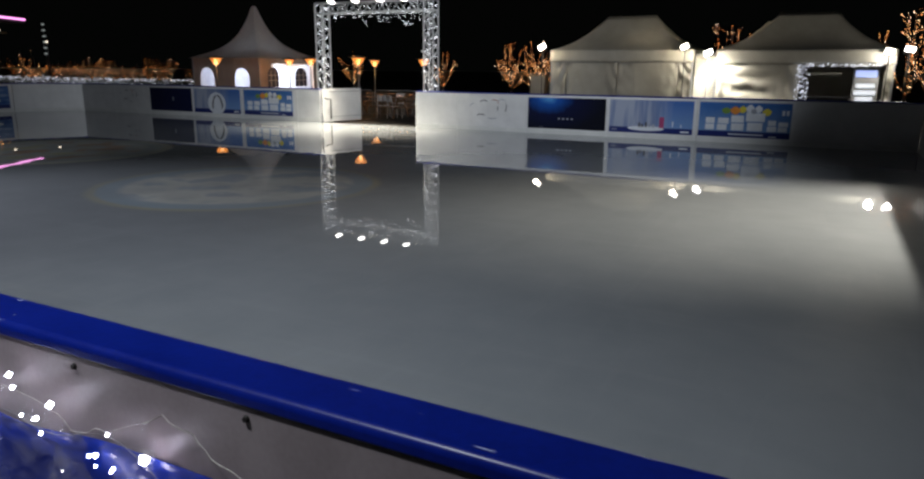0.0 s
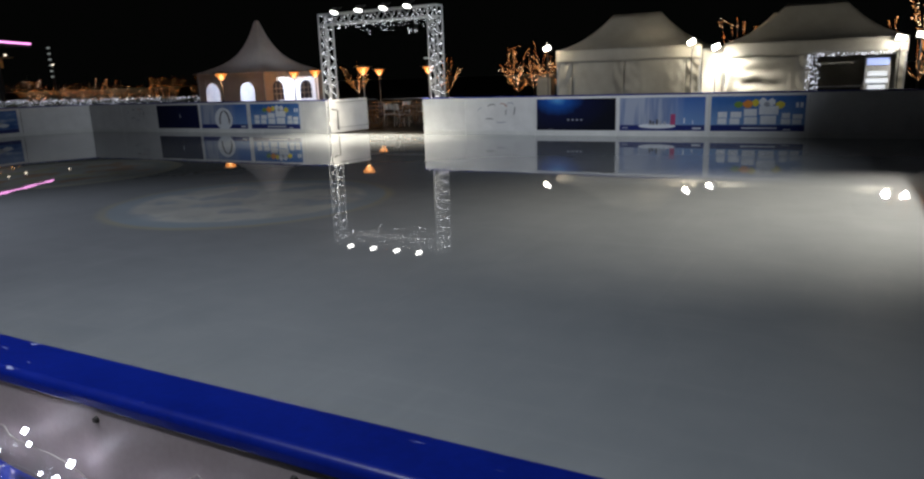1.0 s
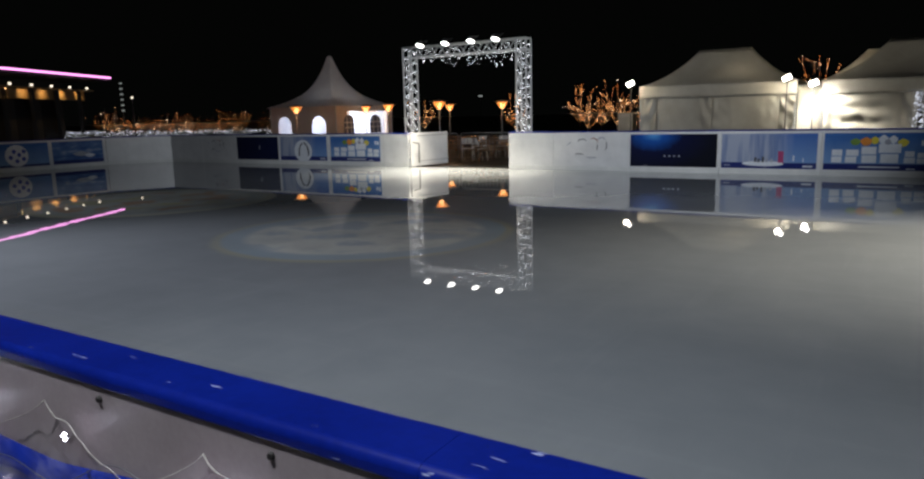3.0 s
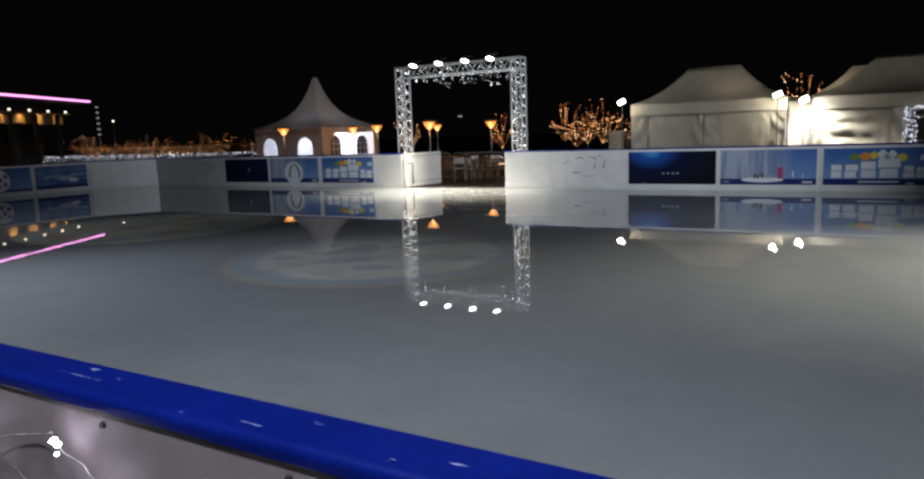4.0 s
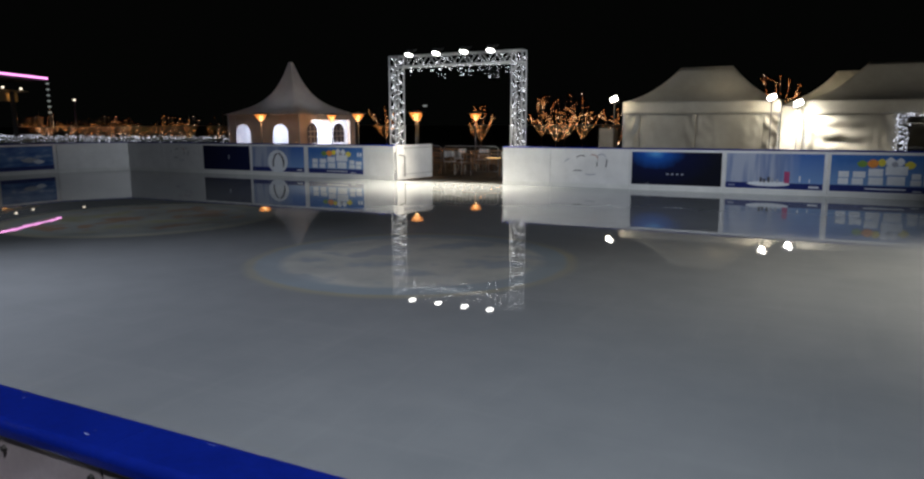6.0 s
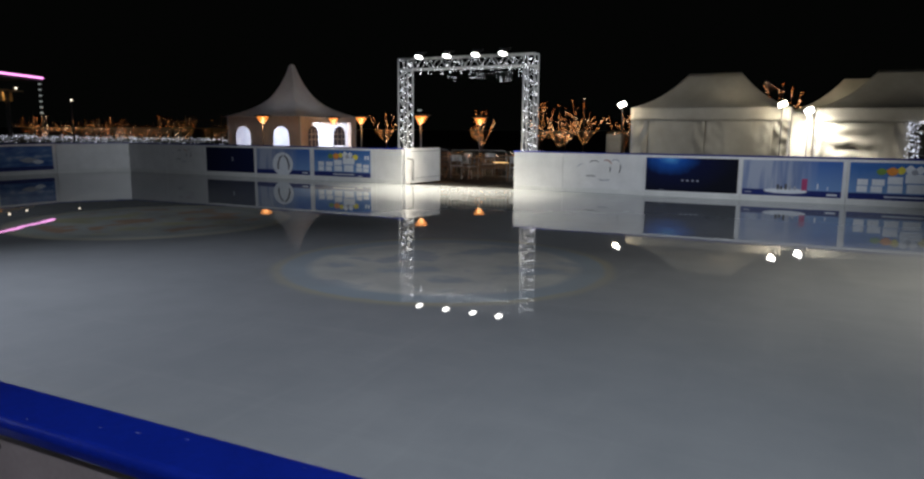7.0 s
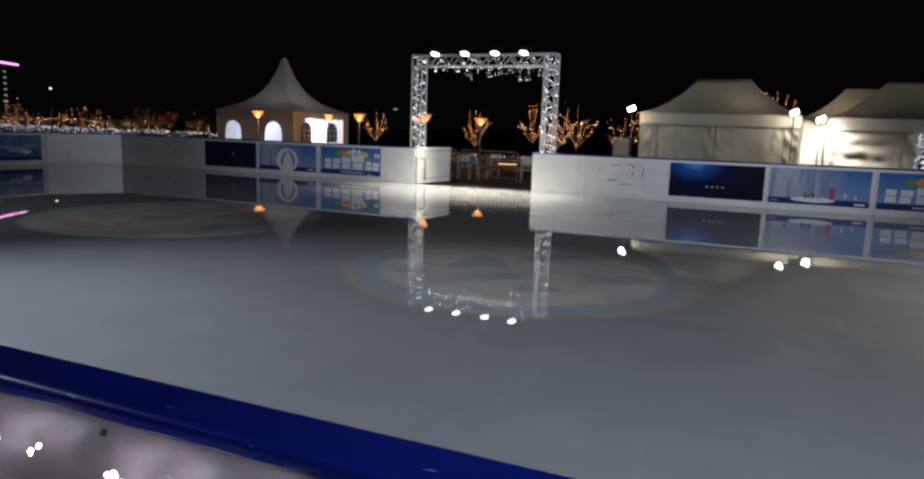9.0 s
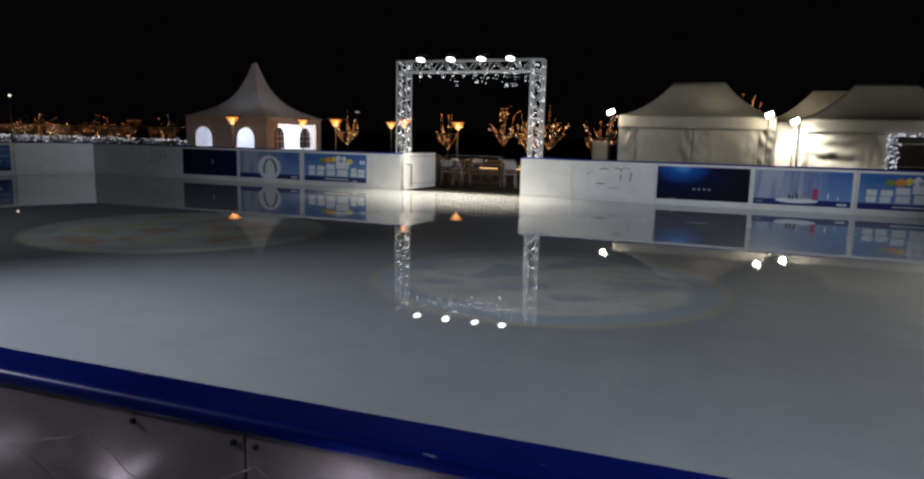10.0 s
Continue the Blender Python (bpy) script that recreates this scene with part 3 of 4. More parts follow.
night_text = [("text_bar", bar(0.40 + 0.055 * i, 0.31, 0.425 + 0.055 * i, 0.355), INK_GREY, 1) for i in range(4)] + [("text_bar", bar(0.16, 0.03, 0.21, 0.045), INK_GREY, 1)]
F = FAR - 0.0005
banner((-3.38, F + 0.012), 0, 2.25, NIGHT, "dark navy printed banner with a blue glow on the rink board", night_text)
banner((-1.02, F + 0.012), 0, 2.17, CURTAIN, "pale and blue printed banner with a pink block", curtain_shapes())
banner((1.29, F + 0.012), 0, 2.13, SKY, "sky-blue printed banner with white block lettering on board", headline())
banner((-18.96, F + 0.012), 0, 2.22, PLAIN_NIGHT, "plain dark navy printed banner on the rink board", [("text_bar", bar(0.55, 0.45, 0.57, 0.62), INK_GREY, 1)])
banner((-16.62, F + 0.012), 0, 2.28, CURTAIN, "pale and blue banner with a large white egg shape", [("footer_strip", bar(0.0, 0.0, 1.0, 0.17), INK_NAVY, 1), ("white_egg", oval(0.50, 0.40, 0.19, 0.46, 28), INK_WHITE, 2),
       ("curved_mark", [(0.40, 0.18), (0.40, 0.42), (0.44, 0.66), (0.50, 0.76), (0.50, 0.70), (0.46, 0.62), (0.43, 0.42), (0.425, 0.18)], INK_DARK, 3),
       ("curved_mark", [(0.53, 0.78), (0.60, 0.62), (0.635, 0.36), (0.61, 0.16), (0.60, 0.16), (0.60, 0.36), (0.57, 0.60), (0.52, 0.72)], INK_DARK, 3), ("text_bar", bar(0.86, 0.06, 0.96, 0.11), INK_WHITE, 2)])
banner((-14.16, F + 0.012), 0, 2.20, SKY, "sky-blue printed banner with white block lettering near the gate", headline())
banner((WEST + 0.0125 - 0.012, 14.72), 90, 1.98, DUSK, "dusky blue printed banner with pale shapes on the rink board", [("footer_strip", bar(0.0, 0.0, 1.0, 0.16), INK_NAVY, 1), ("pale_shape", oval(0.55, 0.42, 0.16, 0.10, 18, 0.15), INK_GREY, 2), ("pale_shape", oval(0.72, 0.34, 0.10, 0.08, 18, 0.15), INK_WHITE, 3)])
banner((WEST + 0.0125 - 0.012, 12.48), 90, 2.10, SKY, "blue printed banner with a white spotted disc on the rink board", [("footer_strip", bar(0.0, 0.0, 1.0, 0.10), INK_NAVY, 1), ("white_disc", oval(0.46, 0.48, 0.19, 0.46, 28), INK_WHITE, 2)] +
       [("spot", oval(x, z, 0.035, 0.09, 12, 0.12), INK_BLUE, 3) for x, z in ((0.42, 0.66), (0.50, 0.52), (0.36, 0.42), (0.46, 0.26), (0.57, 0.34), (0.58, 0.66))])
banner((WEST + 0.0125 - 0.012, 10.2), 90, 2.10, SKY, "sky-blue printed banner with white lettering beside the corner", headline())

# remains of a painted emblem on the blank boards: loose curved strokes
for ox, oz, sc in ((-4.66, 0.62, 1.0), (-20.2, 0.66, 0.8)):
    ob = thing("faded_emblem", "faded loose pencil-like emblem strokes on a white board", "emblem", pose(ox, FAR - 0.0005, oz))
    for cx, cz, rx, rz, a0, a1, ink in ((-0.42, 0.02, 0.16, 0.14, 90, 165, INK_GREY), (-0.10, 0.10, 0.17, 0.16, 45, 150, INK_DARK), (0.22, 0.10, 0.16, 0.18, 20, 120, INK_RUST), (0.24, 0.06, 0.10, 0.16, -40, 20, INK_DARK),
                                        (0.46, 0.12, 0.15, 0.18, 40, 140, INK_GREY), (0.48, 0.10, 0.13, 0.20, -50, 25, INK_DARK), (-0.20, -0.22, 0.22, 0.07, 50, 130, INK_DARK), (0.16, -0.20, 0.20, 0.06, 220, 330, INK_GREY)):
        bm = bmesh.new()
        tube(bm, [(sc * (cx + rx * math.cos(radians(a))), -0.001, sc * (cz + rz * math.sin(radians(a)))) for a in np.linspace(a0, a1, 9)], [0.003, 0.008, 0.013, 0.014, 0.009, 0.013, 0.012, 0.007, 0.003], 5)
        for v in bm.verts:
            v.co.y *= 0.25
        part("stroke", bm, ink, ob)

# ---- lit truss gate ----
TX0, TX1, TY0, TY1, TTOP, SEC = -11.10, -6.66, 19.28, 19.60, 3.80, 0.32
truss = thing("lighting_truss", "aluminium truss arch over the gate wound with white lights", "truss")
unit = bmesh.new()
bmesh.ops.create_cone(unit, cap_ends=True, segments=8, radius1=1, radius2=1, depth=1)
ROD = mesh_of("rod", unit, ALUMINIUM)


def rod(name, a, b, r, parent):
    a, b = Vector(a), Vector(b)
    way = b - a
    share(name, ROD, Matrix.Translation((a + b) / 2) @ way.to_track_quat("Z", "Y").to_matrix().to_4x4() @ Matrix.Diagonal((r, r, way.length, 1)), parent)


for x0 in (TX0, TX1 - SEC):
    xs, ys = (x0, x0 + SEC), (TY0, TY1)
    for x in xs:
        for y in ys:
            rod("chord", (x, y, -0.05), (x, y, TTOP), 0.025, truss)
    steps = 12
    dz = (TTOP - SEC) / steps
    for i in range(steps):
        z0, z1 = i * dz, (i + 1) * dz
        a, b = (0, 1) if i % 2 else (1, 0)
        for y in ys:
            rod("brace", (xs[a], y, z0), (xs[b], y, z1), 0.013, truss)
        for x in xs:
            rod("brace", (x, ys[a], z0), (x, ys[b], z1), 0.013, truss)
    for z in (TTOP - SEC, TTOP):
        for y in ys:
            rod("brace", (xs[0], y, z), (xs[1], y, z), 0.016, truss)
        for x in xs:
            rod("brace", (x, ys[0], z), (x, ys[1], z), 0.016, truss)
    part("base_plate", boxed((x0 - 0.12, TY0 - 0.12, -0.06), (x0 + SEC + 0.12, TY1 + 0.12, -0.045), 0.003), STEEL, truss)
for z in (TTOP - SEC, TTOP):
    for y in (TY0, TY1):
        rod("chord", (TX0, y, z), (TX1, y, z), 0.025, truss)
steps = 14
dx = (TX1 - TX0 - 2 * SEC) / steps
for i in range(steps):
    x0, x1 = TX0 + SEC + i * dx, TX0 + SEC + (i + 1) * dx
    a, b = (0, 1) if i % 2 else (1, 0)
    zz, yy = (TTOP - SEC, TTOP), (TY0, TY1)
    for y in yy:
        rod("brace", (x0, y, zz[a]), (x1, y, zz[b]), 0.013, truss)
    for z in zz:
        rod("brace", (x0, yy[a], z), (x1, yy[b], z), 0.013, truss)

rnd = random.Random(7)
pts = []
for x0, w in ((TX0 + 0.20, 0.16), (TX1 - SEC + 0.16, 0.18)):
    for i in range(290):
        t = i / 290
        a = t * 60 + rnd.uniform(-0.6, 0.6)
        pts.append((x0 + w * math.cos(a) + rnd.uniform(-0.03, 0.03), 19.40 + 0.17 * math.sin(a), 0.9 + t * 2.85))
for i in range(110):
    x = TX0 + 0.2 + (TX1 - TX0 - 0.4) * rnd.random()
    pts.append((x, 19.27 + rnd.uniform(-0.04, 0.34), 3.44 + 0.30 * rnd.random()))
for x, n in ((-10.45, 10), (-10.1, 8), (-9.75, 9), (-9.30, 16), (-8.95, 8), (-8.70, 14), (-8.40, 15), (-8.05, 9), (-7.75, 18), (-7.45, 18), (-7.10, 14)):
    for i in range(n):
        pts.append((x + rnd.uniform(-0.09, 0.09), 19.28 + rnd.uniform(-0.02, 0.30), 3.46 - (0.10 + 0.016 * n - 0.06 * (n < 10)) * rnd.random() ** 1.3))
tagged(bulbs("truss_light_string", pts, 0.0078, WHITE_LED), "string of small white lights wound round the truss arch", "string lights")

for x in TRUSS_LAMPS:
    ob = thing("spotlight", "bright white spotlight clamped to the truss beam", "spotlight", pose(x, 19.02, 3.90), "spotlights on the truss")
    bm = bmesh.new()
    lathe(bm, [(0.06, 0.0), (0.10, -0.02), (0.130, -0.08), (0.134, -0.12), (0.122, -0.12)], 20)
    bmesh.ops.transform(bm, matrix=pose(0, 0, 0, -24, 0, 0), verts=bm.verts[:])
    part("housing", bm, BLACK, ob)
    bm = bmesh.new()
    lathe(bm, [(0.121, -0.121), (0.085, -0.127), (0.035, -0.130)], 20)
    bmesh.ops.transform(bm, matrix=pose(0, 0, 0, -24, 0, 0), verts=bm.verts[:])
    part("lens", bm, LENS, ob, "glowing white lens")
    bm = bmesh.new()
    tube(bm, [(-0.165, 0, -0.02), (-0.165, 0.14, 0.06), (-0.10, 0.22, 0.06), (0.10, 0.22, 0.06), (0.165, 0.14, 0.06), (0.165, 0, -0.02)], 0.012, 6)
    tube(bm, [(0, 0.22, 0.06), (0, 0.27, 0.01)], 0.018, 6)
    part("bracket", bm, BLACK, ob)

# ---- white frame tents ----


def frame_tent(x0, x1, y0, y1, eave, ridge, ridge_half, walls, label):
    cx, cy = (x0 + x1) / 2, (y0 + y1) / 2
    ob = thing("frame_tent", label, "tent", pose(cx, cy, 0), "white tents behind the boards")
    hx, hy = (x1 - x0) / 2, (y1 - y0) / 2
    seed = cx * 3.1

    def roof_at(u, v):
        # u runs round the eaves, v from the eaves up to the ridge
        s = (u * 4) % 4
        if s < 1:
            ex, ey = -hx + 2 * hx * s, -hy
        elif s < 2:
            ex, ey = hx, -hy + 2 * hy * (s - 1)
        elif s < 3:
            ex, ey = hx - 2 * hx * (s - 2), hy
        else:
            ex, ey = -hx, hy - 2 * hy * (s - 3)
        rx = max(-ridge_half, min(ridge_half, ex * ridge_half / hx))
        sag = 0.03 * math.sin(s * math.pi) * (1 - v)
        z = eave + (ridge - eave) * (0.45 * v + 0.55 * v ** 2.3) - abs(sag)
        return (ex + (rx - ex) * v, ey + (0 - ey) * v, z + 0.015 * (1 - v) * noise.noise((ex * 1.5, ey * 1.5, v * 4 + seed)))

    roof = sheet(14, 81, roof_at)
    bmesh.ops.remove_doubles(roof, verts=roof.verts[:], dist=0.001)
    part("roof", roof, TENT, ob, "white hipped roof with a short flat ridge")
    sides = {"front": ((-hx, -hy), (hx, -hy)), "right": ((hx, -hy), (hx, hy)), "back": ((hx, hy), (-hx, hy)), "left": ((-hx, hy), (-hx, -hy))}
    for name, (a, b) in sides.items():
        length = math.hypot(b[0] - a[0], b[1] - a[1])
        nx, ny = (b[1] - a[1]) / length, -(b[0] - a[0]) / length

        def valance_at(u, v, a=a, b=b, nx=nx, ny=ny, length=length):
            off = 0.012 + 0.014 * noise.noise((u * length * 1.3, v * 2, seed)) * (1.2 - v) + 0.010
            x, y = a[0] + (b[0] - a[0]) * u, a[1] + (b[1] - a[1]) * u
            z = eave - 0.45 * (1 - v) + 0.010 * math.sin(u * length * 2.1) * (1 - v)
            return (x + nx * off, y + ny * off, z)

        part("valance", sheet(6, 40, valance_at, 0.004), TENT, ob)
        for u0, u1, gather in walls.get(name, [(0.0, 1.0, 0.3)]):
            def wall_at(u, v, a=a, b=b, nx=nx, ny=ny, length=length, u0=u0, u1=u1, gather=gather):
                q = u0 + (u1 - u0) * u
                edge = math.exp(-((q - u0) * length / 0.55) ** 2) + math.exp(-((u1 - q) * length / 0.55) ** 2)
                fold = 0.05 * noise.noise((q * length * 0.9 + v * 1.2, v * 1.5, seed + 5)) + min(gather, 1.0) * edge * 0.10 * noise.noise((q * length * (3.0 + 2 * v), v * 5.0 - q * length * 3, seed + 9))
                if gather > 1.0:
                    # cloth pulled sideways into folds that fan out from the left post
                    d = (q - u0) * length
                    fold += 0.085 * math.exp(-((d - 1.05) / 0.70) ** 2) * math.sin(2 * math.pi * (5.4 * v + 0.22 * d + 0.25 * noise.noise((d * 2, v * 3, 7)))) * (1.1 - 0.4 * v)
                x, y = a[0] + (b[0] - a[0]) * q, a[1] + (b[1] - a[1]) * q
                return (x + nx * (fold - 0.06), y + ny * (fold - 0.06), -0.05 + (eave - 0.04 + 0.05) * v)
            part("wall", sheet(26, 48, wall_at, 0.004), TENT, ob, "white cloth wall with creases")
    for x in (-hx + 0.03, hx - 0.03):
        for y in (-hy + 0.03, hy - 0.03):
            part("post", boxed((x - 0.025, y - 0.025, -0.06), (x + 0.025, y + 0.025, eave), 0.004), ALUMINIUM, ob)
    return ob


frame_tent(-5.52, -0.24, 26.35, 29.45, 2.50, 3.78, 0.90, {"front": [(0.0, 0.115, 1.0), (0.122, 0.485, 0.6), (0.49, 0.90, 0.6), (0.905, 1.0, 1.0)]}, "white frame tent with closed creased walls lit by floodlights")
frame_tent(0.52, 5.84, 26.30, 29.40, 2.46, 3.76, 0.87, {"front": [(0.0, 0.50, 1.2), (0.95, 1.0, 0.6)]}, "white frame tent with an open stall front and gathered walls")
frame_tent(-0.35, 4.95, 31.6, 34.7, 2.50, 3.80, 0.85, {}, "white frame tent standing behind the stall tent")

# stall inside the open tent: counter, lit fridge and a garland of lights
ob = thing("counter", "dark counter standing in the open tent", "counter", pose(4.05, 26.75, -0.05))
part("body", boxed((-0.62, -0.25, 0.0), (0.62, 0.25, 0.98), 0.01), BLACK, ob)
part("worktop", boxed((-0.68, -0.30, 0.98), (0.68, 0.30, 1.02), 0.006), STEEL, ob)
ob = thing("drinks_fridge", "lit glass-front drinks fridge in the open tent", "fridge", pose(5.10, 27.0, -0.05))
part("body", boxed((-0.36, -0.28, 0.0), (0.36, 0.34, 1.93), 0.015), BOARD, ob)
part("light_box", boxed((-0.30, -0.29, 1.66), (0.30, -0.281, 1.86), 0.003), glow("fridge_sign", (0.45, 0.55, 1.0), 1.2), ob, "bluish lit sign panel")
for z, w in ((1.42, 0.26), (1.20, 0.30), (1.00, 0.24), (0.70, 0.28)):
    part("lit_shelf", boxed((-w, -0.31, z - 0.10), (w, -0.282, z + 0.02), 0.01), glow("fridge_light", (0.86, 0.92, 1.0), 0.8), ob, "bright shelf of bottles")
ob = thing("roller_bar", "white roller blind bar over the stall front", "blind", pose(4.40, 26.33, 2.0))
part("tube", tube(bmesh.new(), [(-1.08, 0, 0), (1.08, 0, 0)], 0.05, 12), TENT, ob)
part("slat", boxed((-1.05, -0.02, -0.32), (0.0, 0.02, -0.27), 0.004), TENT, ob)
rnd = random.Random(3)
pts = [(3.27 + rnd.uniform(-0.20, 0.20), 26.22 + rnd.uniform(-0.05, 0.05), 0.6 + 1.42 * rnd.random()) for i in range(170)]
pts += [(3.3 + 2.2 * rnd.random(), 26.20 + rnd.uniform(-0.04, 0.04), 1.98 + rnd.uniform(-0.05, 0.04)) for i in range(90)]
tagged(bulbs("garland", pts, 0.016, SMALL_LED), "thick garland of white lights beside the stall front", "string lights")

# cloth screen that closes the gap between the two tents
ob = thing("cloth_screen", "white cloth screen closing the gap between two tents", "screen", pose(0.13, 26.48, -0.05))
part("cloth", sheet(14, 16, lambda u, v: (-0.34 + 0.68 * u, 0.03 * noise.noise((u * 3, v * 2.5, 3)), 2.36 * v - 0.03 * math.sin(math.pi * u) * v), 0.004), TENT, ob)
part("rail", tube(bmesh.new(), [(-0.34, 0, 2.37), (0.34, 0, 2.37)], 0.016, 8), ALUMINIUM, ob)
for x in (-0.33, 0.33):
    part("post", tube(bmesh.new(), [(x, 0.03, 0.0), (x, 0.03, 2.37)], 0.016, 8), ALUMINIUM, ob)

# floodlights on stands
for x, y, z, watts in FLOODS:
    ob = thing("floodlight", "bright white floodlight on a thin black stand", "floodlight", pose(x, y, 0), "floodlights by the tents")
    bm = tube(bmesh.new(), [(0, 0.05, 0.45), (0, 0.05, z - 0.02)], 0.016, 8)
    part("pole", bm, BLACK, ob)
    for a in (30, 150, 270):
        part("leg", tube(bmesh.new(), [(0, 0.05, 0.75), (0.40 * math.cos(radians(a)), 0.05 + 0.40 * math.sin(radians(a)), -0.055)], 0.011, 6), BLACK, ob)
    tilt = pose(0, 0, z, 12, -24 if x < 3 else 12, 0)
    head = part("housing", boxed((-0.15, -0.05, -0.10), (0.15, 0.05, 0.10), 0.02, tilt), BLACK, ob)
    part("lens", boxed((-0.13, -0.058, -0.075), (0.13, -0.0505, 0.075), 0.003, tilt), LENS, head, "glowing white lens")
    part("yoke", tube(bmesh.new(), [(-0.17, 0.02, z), (-0.17, 0.06, z - 0.13), (0.17, 0.06, z - 0.13), (0.17, 0.02, z)], 0.008, 6), BLACK, ob)

ob = thing("control_cabinet", "grey-brown metal control cabinet beside the tent", "cabinet", pose(-6.25, 27.1, -0.06))
part("body", boxed((-0.30, -0.22, 0.0), (0.30, 0.22, 1.60), 0.012), CABINET, ob)
part("door", boxed((-0.26, -0.232, 0.10), (0.26, -0.2205, 1.52), 0.005), CABINET, ob)
part("handle", boxed((0.17, -0.25, 0.75), (0.20, -0.2325, 0.95), 0.004), STEEL, ob)

# ---- pagoda tent ----
PX, PY, PH, PEAVE, PTOP = -25.55, 31.75, 2.45, 2.28, 5.12
pag = thing("pagoda_tent", "pointed pagoda tent with arched windows lit from inside", "tent", pose(PX, PY, 0))


def pagoda_at(u, v):
    s = (u * 4) % 4
    k, f = int(s), s - int(s)
    corners = [(-1, -1), (1, -1), (1, 1), (-1, 1), (-1, -1)]
    ex = corners[k][0] + (corners[k + 1][0] - corners[k][0]) * f
    ey = corners[k][1] + (corners[k + 1][1] - corners[k][1]) * f
    r = (1 - v) ** 1.0 * PH * 1.03 + 0.10
    prof = 0.30 * v + 0.16 * v ** 2 + 0.54 * v ** 5
    return (ex * r, ey * r, PEAVE + (PTOP - PEAVE) * prof)


roof = sheet(26, 65, pagoda_at)
bmesh.ops.remove_doubles(roof, verts=roof.verts[:], dist=0.001)
part("roof", roof, PAGODA_ROOF, pag, "greyish pointed roof curving up to a spire")
part("finial", lathe(bmesh.new(), [(0.12, PTOP - 0.06), (0.10, PTOP + 0.02), (0.03, PTOP + 0.05)], 14), PAGODA_ROOF, pag)


def arch(cx, z0, w, h, n=12):
    """An arched outline, from the foot on its left round to the right."""
    r = w / 2
    return [(cx - r, z0)] + [(cx + r * math.cos(a), z0 + h - r + r * math.sin(a)) for a in (math.pi - math.pi * k / n for k in range(n + 1))] + [(cx + r, z0)]


def arched_wall(length, height, windows, thick=0.01):
    """A wall along x with arched openings, each as tall as its window, built strip by strip."""
    bm = bmesh.new()
    xs = sorted({0.0, length} | {x for c, z0, w, h in windows for x in np.linspace(c - w / 2, c + w / 2, 13)})
    for xa, xb in zip(xs, xs[1:]):
        mid = (xa + xb) / 2
        hole = next((w for w in windows if abs(mid - w[0]) < w[2] / 2), None)
        if not hole:
            quads = [((xa, 0), (xb, 0), (xb, height), (xa, height))]
        else:
            c, z0, w, h = hole
            r = w / 2
            za, zb = (z0 + h - r + math.sqrt(max(0, r * r - (x - c) ** 2)) for x in (xa, xb))
            quads = [((xa, 0), (xb, 0), (xb, z0), (xa, z0)), ((xa, za), (xb, zb), (xb, height), (xa, height))]
        for q in quads:
            bm.faces.new([bm.verts.new((x, 0, z)) for x, z in q])
    bmesh.ops.remove_doubles(bm, verts=bm.verts[:], dist=0.0005)
    bmesh.ops.recalc_face_normals(bm, faces=bm.faces[:])
    bmesh.ops.solidify(bm, geom=bm.faces[:], thickness=thick)
    return bm


def arched_window(parent, m, c, z0, w, h):
    b = outline(arch(c, z0, w, h), 0.006)
    bmesh.ops.transform(b, matrix=m, verts=b.verts[:])
    pane = part("window", b, PVC, parent, "milky arched window film glowing from inside")
    return pane


# front wall with two plain windows, right wall with a drawn white curtain and barred windows
side = 2 * PH
mats = {"front": pose(-PH, -PH, 0), "right": pose(PH, -PH, 0, 0, 0, 90), "back": pose(PH, PH, 0, 0, 0, 180), "left": pose(-PH, PH, 0, 0, 0, 270)}
front_windows = [(1.05, 0.75, 1.05, 1.02), (3.65, 0.75, 1.05, 1.02)]
for name, wins in (("front", front_windows), ("back", []), ("left", [])):
    b = arched_wall(side, PEAVE + 0.03, wins)
    bmesh.ops.transform(b, matrix=mats[name], verts=b.verts[:])
    part("wall", b, PAGODA_WALL, pag, "brownish cloth wall")
for lo, hi in (((0.0, -0.005, 0.0), (0.95, 0.005, PEAVE + 0.03)), ((4.45, -0.005, 0.0), (side, 0.005, PEAVE + 0.03)), ((0.95, -0.005, 1.98), (4.45, 0.005, PEAVE + 0.03))):
    part("wall", boxed(lo, hi, 0.0, mats["right"]), PAGODA_WALL, pag, "brownish cloth wall")
for c, z0, w, h in front_windows:
    arched_window(pag, mats["front"], c, z0, w, h)


def curtain_at(u, v):
    lean = 0.30 * (v - 0.4)
    x = 1.12 + 3.10 * u + lean * (1 if u < 0.5 else -1) * 0.5 * abs(2 * u - 1)
    z = 2.0 * v - 0.16 * v * math.sin(math.pi * u) + (0.05 * math.sin(u * 9) if v > 0.9 else 0)
    return (x, 0.03 + 0.03 * math.sin(u * 22 + 2 * v), z)


